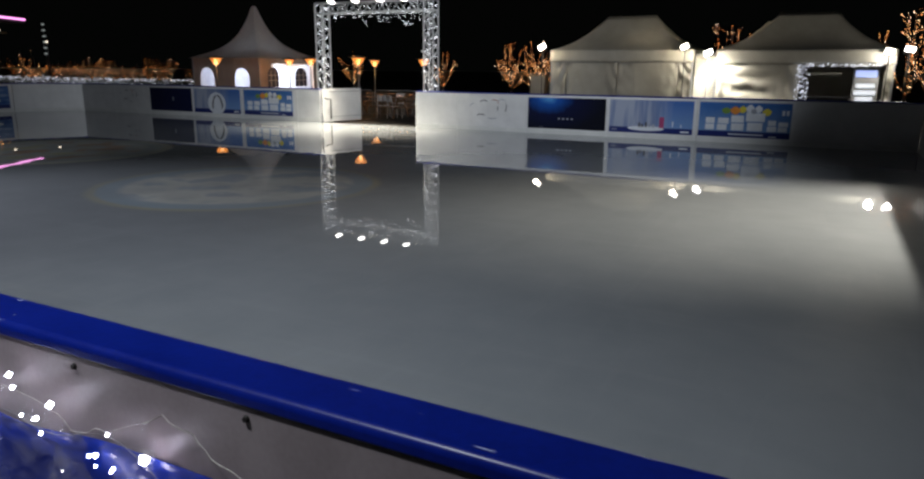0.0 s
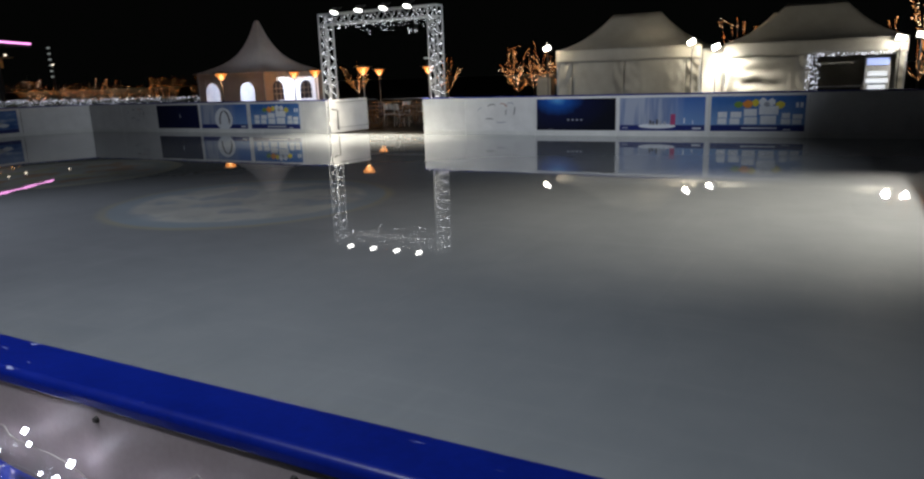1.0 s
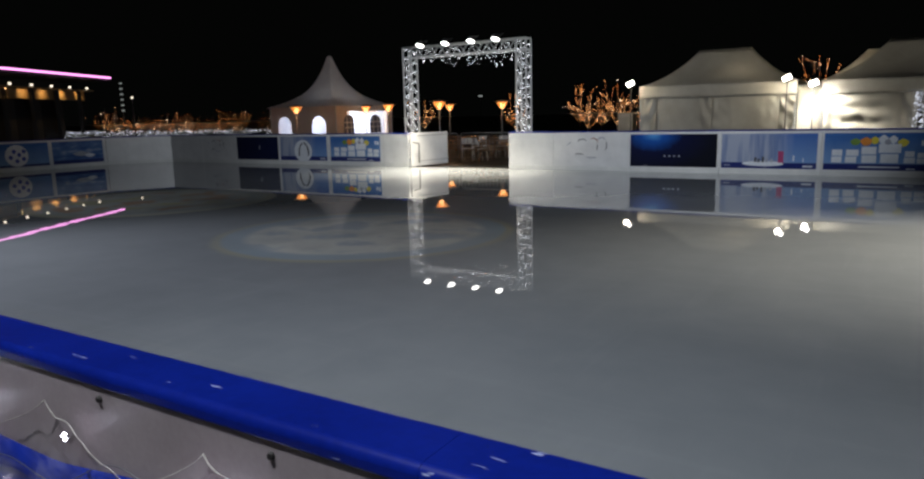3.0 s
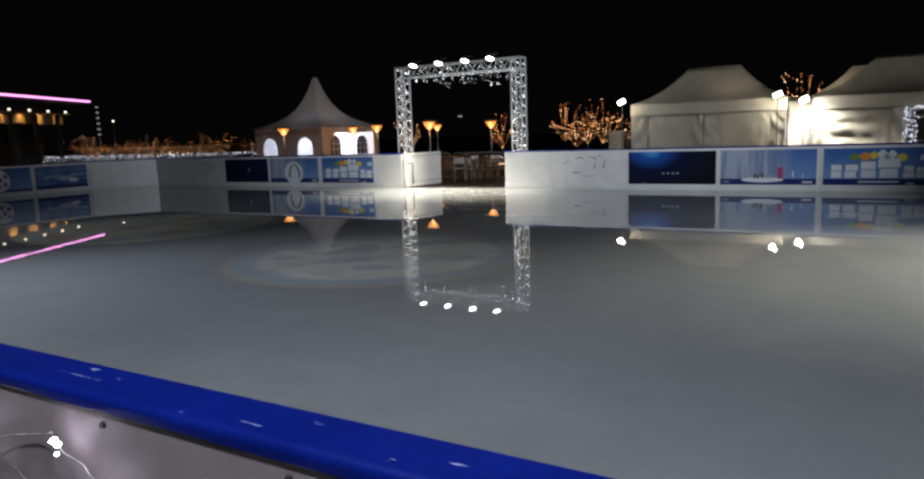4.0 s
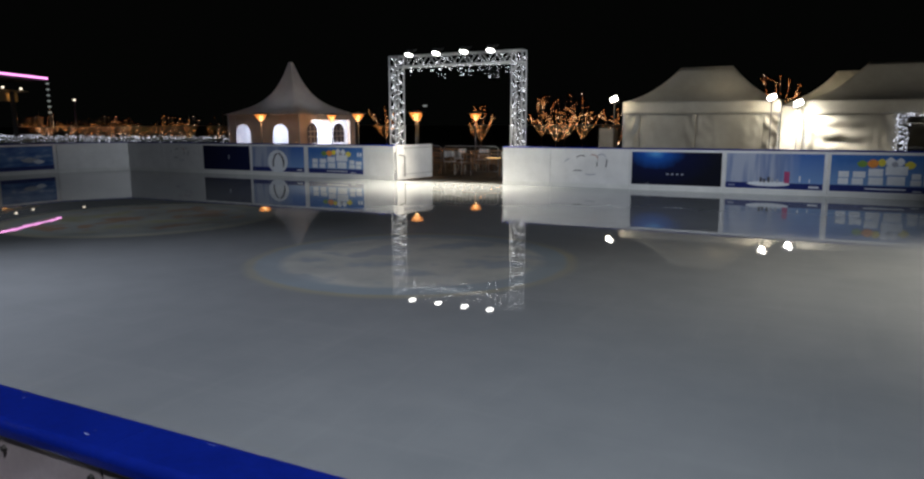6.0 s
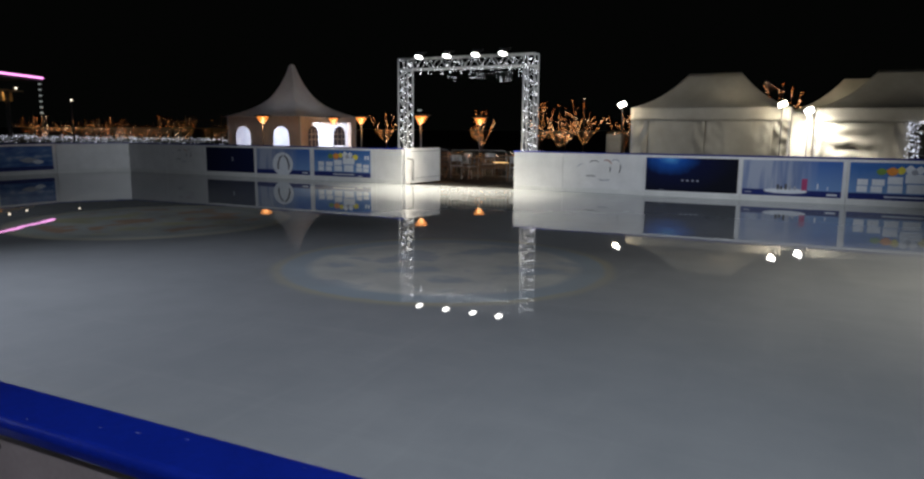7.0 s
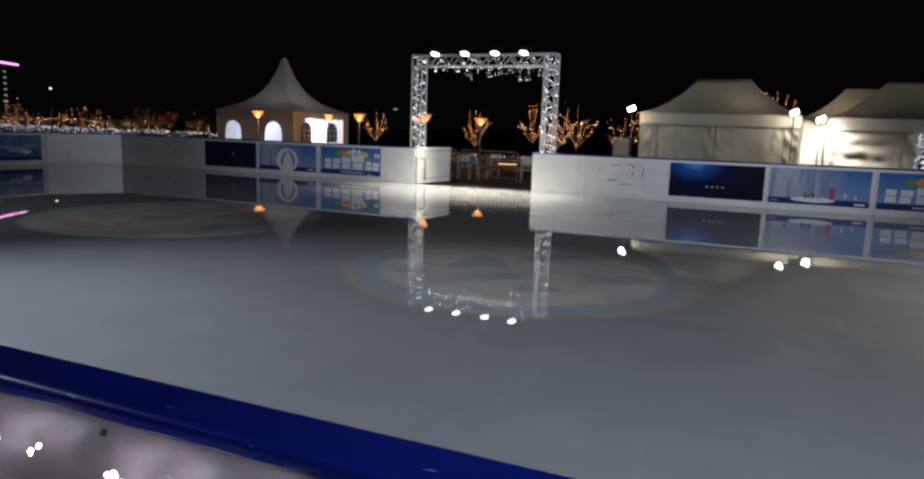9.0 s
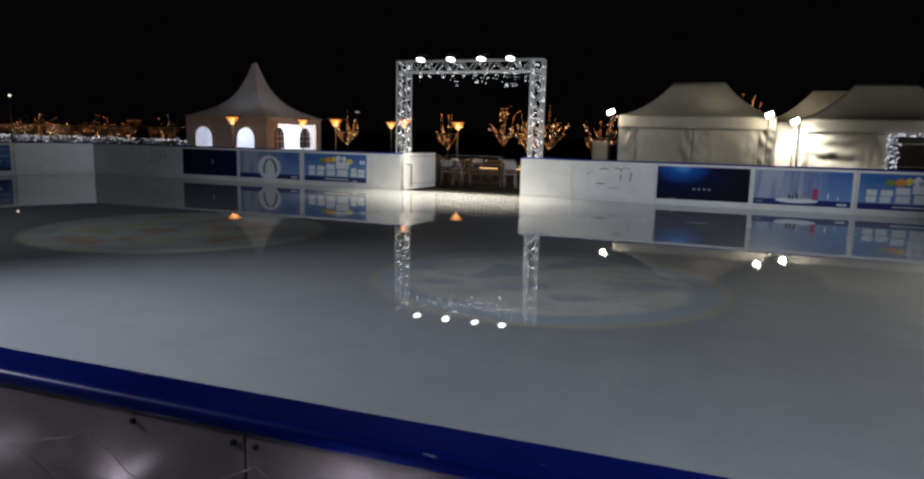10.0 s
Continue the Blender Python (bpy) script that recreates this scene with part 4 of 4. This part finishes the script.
b = sheet(14, 48, curtain_at)
bmesh.ops.transform(b, matrix=mats["right"], verts=b.verts[:])
part("curtain", b, PVC, pag, "white curtain lit from inside")
GREY_FILM = surface("grey_film", (0.10, 0.11, 0.16), (0.20, 0.21, 0.28), (0.2, 0.3))
for c, w in ((1.0, 0.85), (3.30, 1.0)):
    b = outline(arch(c, 0.75, w, 1.05), 0.006)
    bmesh.ops.transform(b, matrix=mats["right"] @ pose(0, -0.04, 0), verts=b.verts[:])
    pane = part("window", b, GREY_FILM, pag, "grey arched window with white glazing bars")
    for x in (c - w / 5, c + w / 5):
        part("glazing_bar", boxed((x - 0.02, -0.062, 0.75), (x + 0.02, -0.050, 1.66), 0.003, mats["right"]), BOARD, pane)
    for z in (1.10, 1.38):
        part("glazing_bar", boxed((c - w / 2 + 0.02, -0.066, z - 0.018), (c + w / 2 - 0.02, -0.0625, z + 0.018), 0.0, mats["right"]), BOARD, pane)
for sx in (-1, 1):
    for sy in (-1, 1):
        part("post", boxed((sx * PH - 0.03, sy * PH - 0.03, -0.06), (sx * PH + 0.03, sy * PH + 0.03, PEAVE), 0.004), ALUMINIUM, pag)
lamp("tent_light", "POINT", pose(PX + 0.6, PY - 0.4, 1.7), 420, (0.80, 0.86, 1.0), 0.3)

# ---- lanterns with amber bowls ----


def lantern():
    ob = thing("lantern", "glowing amber lantern bowl under a flat cap on a post", "lantern", None, "lanterns round the square")
    part("base", lathe(bmesh.new(), [(0.20, -0.06), (0.20, 0.0), (0.07, 0.04), (0.05, 0.30)], 16), BLACK, ob)
    part("post", tube(bmesh.new(), [(0, 0, 0.25), (0, 0, 1.93)], 0.03, 10), STEEL, ob)
    part("lamp_core", lathe(bmesh.new(), [(0.03, 1.93), (0.075, 1.97), (0.12, 2.08), (0.10, 2.17), (0.03, 2.20)], 14), CORE, ob, "bright warm lamp inside the bowl").visible_shadow = False
    for k in range(8):
        a = 2 * math.pi * k / 8

        def petal(u, v, a=a):
            w = a + 2 * math.pi / 8 * (0.5 + (u - 0.5) * (0.35 + 0.45 * v))
            r = 0.10 + 0.155 * v ** 0.9
            return (r * math.cos(w), r * math.sin(w), 1.95 + 0.27 * v)

        part("bowl_pane", sheet(5, 4, petal, 0.006), FLAME, ob, "glowing amber glass pane").visible_shadow = False
        part("rib", tube(bmesh.new(), [(0.105 * math.cos(a), 0.105 * math.sin(a), 1.94), (0.262 * math.cos(a), 0.262 * math.sin(a), 2.23)], 0.015, 5), BLACK, ob)
    part("cap", lathe(bmesh.new(), [(0.30, 2.235), (0.40, 2.245), (0.40, 2.265), (0.16, 2.30), (0.03, 2.33)], 24), BLACK, ob, "dark flat cap")
    return ob


first = lantern()
LANTERNS = [(-21.70, 25.0), (-21.0, 29.3), (-18.05, 27.4), (-13.55, 25.0), (-17.8, 32.4), (-13.1, 29.6)]
first.matrix_world = pose(*LANTERNS[0], -0.04)
for x, y in LANTERNS[1:]:
    copy_thing(first, pose(x, y, -0.04, 0, 0, x * 40))
for x, y in LANTERNS:
    lamp("lantern_light", "POINT", pose(x, y, 2.08), 44, (1.0, 0.52, 0.24), 0.08)

# ---- bare trees wound with warm lights ----


def lit_tree(x, y, height, seed, spread=1.0, gap=0.11, off=0.025, size=1.0):
    """A young vase-shaped tree: a short stem, limbs that fan upwards, short twigs, and bulbs strung along all of them."""
    rnd = random.Random(seed)
    ob = thing("lit_tree", "bare young tree wound with warm white string lights", "tree", pose(x, y, -0.06), "trees with string lights")
    fork = height * rnd.uniform(0.26, 0.34)
    stem = [(0, 0, 0), (0.02, 0.015, fork * 0.5), (0, 0, fork), (0.03, -0.02, height * 0.62), (-0.02, 0.03, height * rnd.uniform(0.86, 1.0))]
    part("trunk", tube(bmesh.new(), stem, [0.07, 0.055, 0.045, 0.022, 0.006], 8), BARK, ob)
    lines = [stem[1:]]
    bm = bmesh.new()
    count = 7
    for k in range(count):
        a = 2 * math.pi * (k + rnd.uniform(-0.3, 0.3)) / count
        reach, top = spread * height * rnd.uniform(0.16, 0.34), height * rnd.uniform(0.58, 1.0)
        p = [Vector((math.cos(a) * reach * q, math.sin(a) * reach * q, fork * 0.9 + (top - fork * 0.9) * h)) for q, h in ((0, 0), (0.40, 0.26), (0.72, 0.60), (1.0, 1.0))]
        p[2] += Vector((rnd.uniform(-0.06, 0.06), rnd.uniform(-0.06, 0.06), 0))
        tube(bm, p, [0.022, 0.015, 0.008, 0.003], 6)
        lines.append(p)
        for q in range(3):
            i = rnd.randrange(1, 3)
            p3 = p[i].lerp(p[i + 1], rnd.random())
            b = a + rnd.choice((-1, 1)) * rnd.uniform(0.5, 1.3)
            p4 = p3 + Vector((math.cos(b), math.sin(b), rnd.uniform(0.3, 1.1))) * height * rnd.uniform(0.06, 0.14)
            tube(bm, [p3, p4], [0.005, 0.002], 5)
            lines.append([p3, p4])
    part("twig_work", bm, BARK, ob, kind="stuff")
    pts = []
    for line in lines:
        for a, b in zip(line, line[1:]):
            a, b = Vector(a), Vector(b)
            n = max(1, round((b - a).length / gap))
            for k in range(n):
                p = a.lerp(b, (k + rnd.random()) / n)
                pts.append((p.x + rnd.uniform(-off, off), p.y + rnd.uniform(-off, off), p.z + rnd.uniform(-off, off)))
    bulbs("light_string", pts, size * (0.00030 * math.hypot(x - 1, y) + 0.003), WARM_LED, ob)
    return ob


TREES = [(-39.5, 40.3, 2.9, 1), (-44.5, 41.5, 2.7, 2), (-49.3, 44.0, 2.7, 3), (-53.0, 43.0, 2.3, 4), (-57.0, 44.5, 2.6, 5), (-61.0, 45.5, 2.5, 6), (-65.0, 45.0, 2.6, 7), (-69.5, 46.0, 2.8, 8),
         (-56.0, 36.5, 3.4, 9), (-53.5, 35.2, 2.7, 10), (-55.0, 48.0, 2.6, 34), (-59.0, 47.5, 2.7, 35), (-63.5, 48.0, 2.8, 36), (-17.4, 39.2, 3.0, 11), (-16.4, 47.0, 3.6, 12), (-14.2, 45.5, 3.3, 13),
         (-12.0, 42.2, 3.7, 14), (-7.04, 31.5, 2.8, 15), (-12.0, 37.5, 2.6, 20), (-1.1, 42.5, 4.4, 17), (6.55, 31.0, 4.1, 18), (-24.6, 39.8, 3.0, 19), (7.4, 33.5, 4.6, 21)]
rnd = random.Random(8)
TREES += [(-41.5 - 2.3 * k + rnd.uniform(-0.8, 0.8), 40.8 + 0.35 * k + rnd.uniform(-1, 1), rnd.uniform(1.9, 2.5), 50 + k) for k in range(13)]
for x, y, h, seed in TREES:
    if x < -30:
        lit_tree(x, y, h, seed, 1.35, 0.60, 0.10, 0.66)
    else:
        lit_tree(x, y, h, seed, 1.0, 0.09 if x > 6 else 0.115, 0.03, 0.92)

# ---- hedge covered with white lights ----
rnd = random.Random(11)
hedge = thing("hedge", "low clipped hedge covered with a net of white lights", "hedge", pose(0, 0, 0))


def hedge_at(u, v):
    x = -58 + 29.6 * u
    a = math.pi * (v * 1.0)
    w, h = 0.9, 1.0
    bumpy = 0.12 * noise.noise((x * 1.6, v * 4, 2))
    return (x, 30.9 - w * math.cos(a) + bumpy, -0.06 + (h + bumpy) * math.sin(a) ** 0.5)


part("foliage", sheet(9, 160, hedge_at), HEDGE, hedge, kind="stuff")
pts = []
for i in range(1000):
    u, v = rnd.random(), rnd.uniform(0.12, 0.62)
    x, y, z = hedge_at(u, v)
    pts.append((x, y - 0.03, z + 0.03 + 0.10 * rnd.random() ** 2))
bulbs("light_net", pts, 0.024, SMALL_LED, hedge)

# ---- flat-roofed pavilion with a pink neon edge ----
pav = thing("pavilion", "dark flat-roofed pavilion with a pink neon roof edge", "building", pose(-49.2, 33.2, 0, 0, 0, -61.6))
part("roof", boxed((-0.2, -14.0, 4.85), (22.0, -0.2, 5.25), 0.03), WALL_DARK, pav, "thin dark overhanging roof slab")
part("neon_line", boxed((-0.1, -0.19, 5.04), (21.9, -0.10, 5.16), 0.01), PINK, pav, "glowing pink neon line")
part("wall", boxed((1.5, -13.0, -0.06), (20.5, -3.2, 4.85), 0.02), WALL_DARK, pav)
SOFFIT = surface("warm_soffit", (0.30, 0.20, 0.10), (0.50, 0.36, 0.18), (0.5, 0.7), 1.0, 20)
part("soffit", boxed((0.2, -3.2, 4.10), (21.0, -1.4, 4.18), 0.01), SOFFIT, pav, "warm lit soffit")
part("beam", boxed((0.4, -2.4, 3.42), (20.8, -2.1, 4.09), 0.02), SOFFIT, pav, "wooden beam washed by the downlights")
for k in range(9):
    x = 1.2 + 2.1 * k
    part("downlight", boxed((x - 0.08, -1.42, 4.24), (x + 0.08, -1.30, 4.38), 0.02), SOFFIT_GLOW, pav, "small white downlight")
    lamp("downlight_lamp", "SPOT", look((pav.matrix_world @ Vector((x, -1.62, 4.05))), (pav.matrix_world @ Vector((x, -2.2, 3.70)))), 26.0, (1.0, 0.62, 0.26), 0.04, 110, 0.9)
for k in range(7):
    x = 2.2 + 2.7 * k
    part("window", boxed((x, -3.21, 0.5), (x + 1.9, -3.16, 3.6), 0.01), BLACK, pav, "dark tall window")
for k in range(8):
    x = 1.6 + 2.7 * k
    part("column", boxed((x - 0.12, -1.9, -0.06), (x + 0.12, -1.66, 4.10), 0.02), WALL_DARK, pav)

# a column of small white lamps and a street lamp far off
mast = thing("lamp_column", "tall dark column with small white lamps far behind the square", "lamp column", pose(-155.0, 102.0, 0))
part("pole", tube(bmesh.new(), [(0, 0, -0.06), (0, 0, 11.4)], 0.12, 8), BLACK, mast)
for k in range(6):
    part("lamp", boxed((-0.24, -0.24, 4.5 + 1.27 * k), (0.24, 0.24, 4.8 + 1.27 * k), 0.05), DIM_LED, mast, "small white lamp")
far_lamp = thing("street_lamp", "far street lamp with a bright white head", "street lamp", pose(-39.3, 28.2, 0))
part("pole", tube(bmesh.new(), [(0, 0, -0.06), (0, 0, 3.15)], [0.05, 0.03], 8), BLACK, far_lamp)
part("lamp_head", lathe(bmesh.new(), [(0.03, 3.18), (0.06, 3.20), (0.07, 3.26), (0.03, 3.30)], 14), SOFFIT_GLOW, far_lamp, "bright white lamp head")

# ---- tables, benches and barriers behind the gate ----


def picnic_table():
    ob = thing("picnic_table", "stained wooden picnic table with fixed benches", "table", None, "tables behind the gate")
    for k in range(5):
        part("plank", boxed((-0.95, -0.36 + 0.147 * k, 0.72), (0.95, -0.225 + 0.147 * k, 0.76), 0.006), WOOD, ob)
    for s in (-1, 1):
        for k in range(2):
            part("bench_plank", boxed((-0.95, s * 0.66 - 0.14 + 0.145 * k, 0.42), (0.95, s * 0.66 - 0.005 + 0.145 * k, 0.46), 0.006), WOOD, ob)
        part("cross_beam", boxed((s * 0.70 - 0.03, -0.78, 0.36), (s * 0.70 + 0.03, 0.78, 0.42), 0.004), WOOD, ob)
        for q in (-1, 1):
            b = tube(bmesh.new(), [(s * 0.70, q * 0.62, 0.0), (s * 0.70, q * 0.22, 0.72)], 0.045, 4)
            part("leg", b, WOOD, ob)
    return ob


table = picnic_table()
table.matrix_world = pose(-9.6, 23.2, -0.06, 0, 0, 4)
for x, y, a in ((-12.0, 23.6, -6), (-10.6, 26.0, 8), (-13.6, 27.2, 0), (-7.4, 23.4, -3)):
    copy_thing(table, pose(x, y, -0.06, 0, 0, a))


def barrier():
    ob = thing("crowd_barrier", "grey steel crowd barrier behind the gate", "barrier", None, "barriers behind the gate")
    b = tube(bmesh.new(), [(-1.0, 0, 0.0), (-1.0, 0, 0.98), (-0.92, 0, 1.05), (0.92, 0, 1.05), (1.0, 0, 0.98), (1.0, 0, 0.0)], 0.019, 8)
    part("frame", b, STEEL, ob)
    part("rail", tube(bmesh.new(), [(-1.0, 0, 0.20), (1.0, 0, 0.20)], 0.014, 6), STEEL, ob)
    for k in range(13):
        x = -0.86 + 1.72 * k / 12
        part("bar", tube(bmesh.new(), [(x, 0, 0.20), (x, 0, 1.05)], 0.007, 6), STEEL, ob)
    for x in (-0.8, 0.8):
        part("foot", boxed((x - 0.03, -0.25, 0.0), (x + 0.03, 0.25, 0.02), 0.004), STEEL, ob)
    return ob


fence = barrier()
fence.matrix_world = pose(-11.7, 21.7, -0.06, 0, 0, 12)
copy_thing(fence, pose(-9.6, 21.95, -0.06, 0, 0, 4))
rnd = random.Random(21)
pts = [(-13.0 + 6.2 * rnd.random(), 24.3 + rnd.uniform(-0.05, 0.05), 0.70 + 0.12 * math.sin(i * 0.37) + rnd.uniform(-0.03, 0.03)) for i in range(70)]
tagged(bulbs("warm_garland", pts, 0.009, WARM_LED), "string of warm lights over the tables", "string lights")



def cafe_chair():
    ob = thing("cafe_chair", "pale grey tube chair with a curved back by the tables", "chair", None, "chairs behind the gate")
    part("seat", boxed((-0.21, -0.21, 0.44), (0.21, 0.21, 0.465), 0.008), CHAIR, ob)
    part("backrest", sheet(5, 9, lambda u, v: (-0.20 + 0.40 * u, 0.20 + 0.05 * math.sin(math.pi * u) + 0.06 * v, 0.62 + 0.24 * v), 0.012), CHAIR, ob)
    for sx in (-0.19, 0.19):
        part("front_leg", tube(bmesh.new(), [(sx, -0.19, 0.0), (sx, -0.17, 0.44)], 0.013, 6), CHAIR, ob)
        part("back_leg", tube(bmesh.new(), [(sx, 0.24, 0.0), (sx, 0.19, 0.44), (sx, 0.21, 0.64), (sx, 0.27, 0.86)], 0.013, 6), CHAIR, ob)
    return ob


CHAIR = surface("grey_plastic", (0.42, 0.41, 0.40), (0.54, 0.53, 0.51), (0.35, 0.5), 5.0, 50.0)
chair = cafe_chair()
chair.matrix_world = pose(-10.9, 22.9, -0.06, 0, 0, 200)
for x, y, a in ((-10.2, 22.6, 150), (-9.0, 24.2, 20), (-11.6, 24.9, 250), (-8.5, 22.7, 190), (-12.4, 22.8, 120), (-10.4, 24.6, 10)):
    copy_thing(chair, pose(x, y, -0.06, 0, 0, a))

# low timber benches with a warm light strip under the front lip
STRIP = glow("warm_strip", (1.0, 0.62, 0.24), 3.0)
for x, y in ((-10.12, 25.4), (-9.22, 25.45), (-13.9, 29.0), (-12.6, 29.2)):
    ob = thing("bench", "low timber bench with a warm light strip under its front edge", "bench", pose(x, y, -0.06), "benches behind the gate")
    for k in range(4):
        part("plank", boxed((-0.40, -0.24 + 0.125 * k, 0.51), (0.40, -0.125 + 0.125 * k, 0.55), 0.005), WOOD, ob)
    part("front_board", boxed((-0.40, -0.20, 0.30), (0.40, -0.175, 0.505), 0.004), WOOD, ob)
    part("light_strip", boxed((-0.36, -0.232, 0.488), (0.36, -0.214, 0.506), 0.002), STRIP, ob, "warm white light strip")
    for sx in (-0.34, 0.34):
        part("leg", boxed((sx - 0.03, -0.19, 0.0), (sx + 0.03, 0.20, 0.505), 0.004), WOOD, ob)

# a dim lamp on a post far behind the square
far_sign = thing("street_lamp", "very far dim white street lamp behind the square", "street lamp", pose(-98.0, 173.0, 0))
part("pole", tube(bmesh.new(), [(0, 0, -0.06), (0, 0, 6.7)], [0.10, 0.06], 8), BLACK, far_sign)
part("lamp_head", boxed((-0.6, -0.2, 6.6), (0.6, 0.2, 7.0), 0.08), DIM_LED, far_sign)

# ---- poles and heads of the unseen floodlight masts round the rink ----
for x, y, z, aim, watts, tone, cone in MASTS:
    ob = thing("unseen_floodlight_mast", "assumed tall grey floodlight mast, unseen beside the rink", "mast", pose(x, y, 0))
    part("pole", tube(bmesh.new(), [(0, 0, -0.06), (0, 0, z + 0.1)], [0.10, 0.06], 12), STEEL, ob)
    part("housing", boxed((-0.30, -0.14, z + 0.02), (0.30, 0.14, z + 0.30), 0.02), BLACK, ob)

# ---- skirt, clear film and lights on the outside of the near boards ----
OUT = NEAR - 0.131


def skirt_top(x):
    return 0.868 + 0.016 * math.sin(x * 4.2 + 0.4) + 0.009 * math.sin(x * 9.3)


for xb, xa in ((4.73, 2.29), (2.29, 0.70)):
    ob = thing("blue_skirt", "shiny blue vinyl skirt with a wavy edge on the board", "skirt", group="skirts on the near boards")

    def skirt_at(u, v, xa=xa, xb=xb):
        x = xa + (xb - xa) * u
        z = -0.02 + (skirt_top(x) + 0.02) * v
        return (x, OUT - 0.006 - 0.010 * (1 + noise.noise((x * 4, z * 3, 1))), z)
    part("vinyl", sheet(12, 50, skirt_at, 0.003), SKIRT, ob)

rnd = random.Random(5)
hooks = [4.2, 3.68, 3.09, 2.32, 1.75, 1.21, 0.72, -0.10, -0.62, -1.30, -1.92, -2.60, -3.08, -3.7, -4.3]
for xb, xa in zip(hooks, hooks[1:]):
    ob = thing("clear_film", "creased clear plastic film hung in swags over the lights", "plastic film", group="film swags on the near boards")
    sag = 0.07 + 0.07 * rnd.random()
    lean = rnd.uniform(0.35, 0.65)

    def film_at(u, v, xa=xa, xb=xb, sag=sag, lean=lean):
        x = xa + (xb - xa) * u
        dip = u / lean if u < lean else (1 - u) / (1 - lean)
        top = 1.0 - sag * dip ** 0.8 + 0.012 * noise.noise((x * 16, 1, 2)) * dip
        z = top - (top - 0.30) * (1 - v)
        out = 0.022 + 0.020 * noise.noise((x * 9, z * 7, 3)) + 0.012 * noise.noise((x * 26, z * 22, 5)) + 0.03 * (1 - v)
        return (x, OUT - out, z)
    part("film", sheet(40, 44, film_at), GAUZE, ob)
    part("hem", tube(bmesh.new(), [film_at(k / 24, 1.0) for k in range(25)], [0.0006 + 0.0030 * abs(noise.noise((k * 0.9, xb, 1))) for k in range(25)], 5), HEM, ob, "shiny crinkled hem")

wire = thing("light_string", "string of cool white lights hung under the cap rail", "string lights")
line, pts = [], []
x = 4.4
while x > -4.5:
    z = 0.84 + 0.05 * math.sin(x * 5.1) + 0.03 * math.sin(x * 13.0 + 1)
    line.append((x, OUT - 0.034, z))
    x -= 0.04
part("wire", tube(bmesh.new(), line, 0.0011, 5), STEEL, wire)
for i in range(26):
    p = line[rnd.randrange(len(line))]
    pts.append((p[0] + rnd.uniform(-0.01, 0.01), p[1] - 0.004, p[2] + rnd.uniform(-0.14, 0.02)))
# clusters at x -0.55, -0.95 and -1.32 are added to brighten the unlit board
tight = []
for cx, cz, n in ((2.68, 0.872, 3), (2.88, 0.835, 3), (2.96, 0.822, 2), (3.05, 0.875, 2), (2.45, 0.918, 2), (2.60, 0.975, 2), (2.73, 0.955, 1), (1.99, 0.755, 2), (2.22, 0.812, 2), (1.765, 0.892, 3), (1.77, 0.835, 2),
                  (1.94, 0.812, 2), (1.325, 0.952, 2), (0.765, 0.985, 5), (0.885, 0.912, 3), (0.82, 0.90, 1), (0.30, 0.930, 3), (-0.55, 0.90, 2), (-0.95, 0.88, 2), (-1.32, 0.93, 3), (-1.71, 0.975, 3), (-1.82, 0.90, 2), (-1.90, 0.962, 6), (-2.03, 0.975, 4), (-2.10, 0.90, 3), (-2.25, 0.985, 4), (-2.38, 0.985, 3), (-2.46, 0.91, 2), (-3.0, 0.90, 2), (-3.4, 0.88, 2)):
    tight += [(cx + rnd.uniform(-0.022, 0.022), OUT - 0.045 - 0.01 * rnd.random(), cz + rnd.uniform(-0.022, 0.022)) for k in range(n)]
bulbs("cluster_bulbs", tight, 0.0068, VIOLET_LED, wire)
bulbs("bulbs", pts, 0.0045, VIOLET_LED, wire)
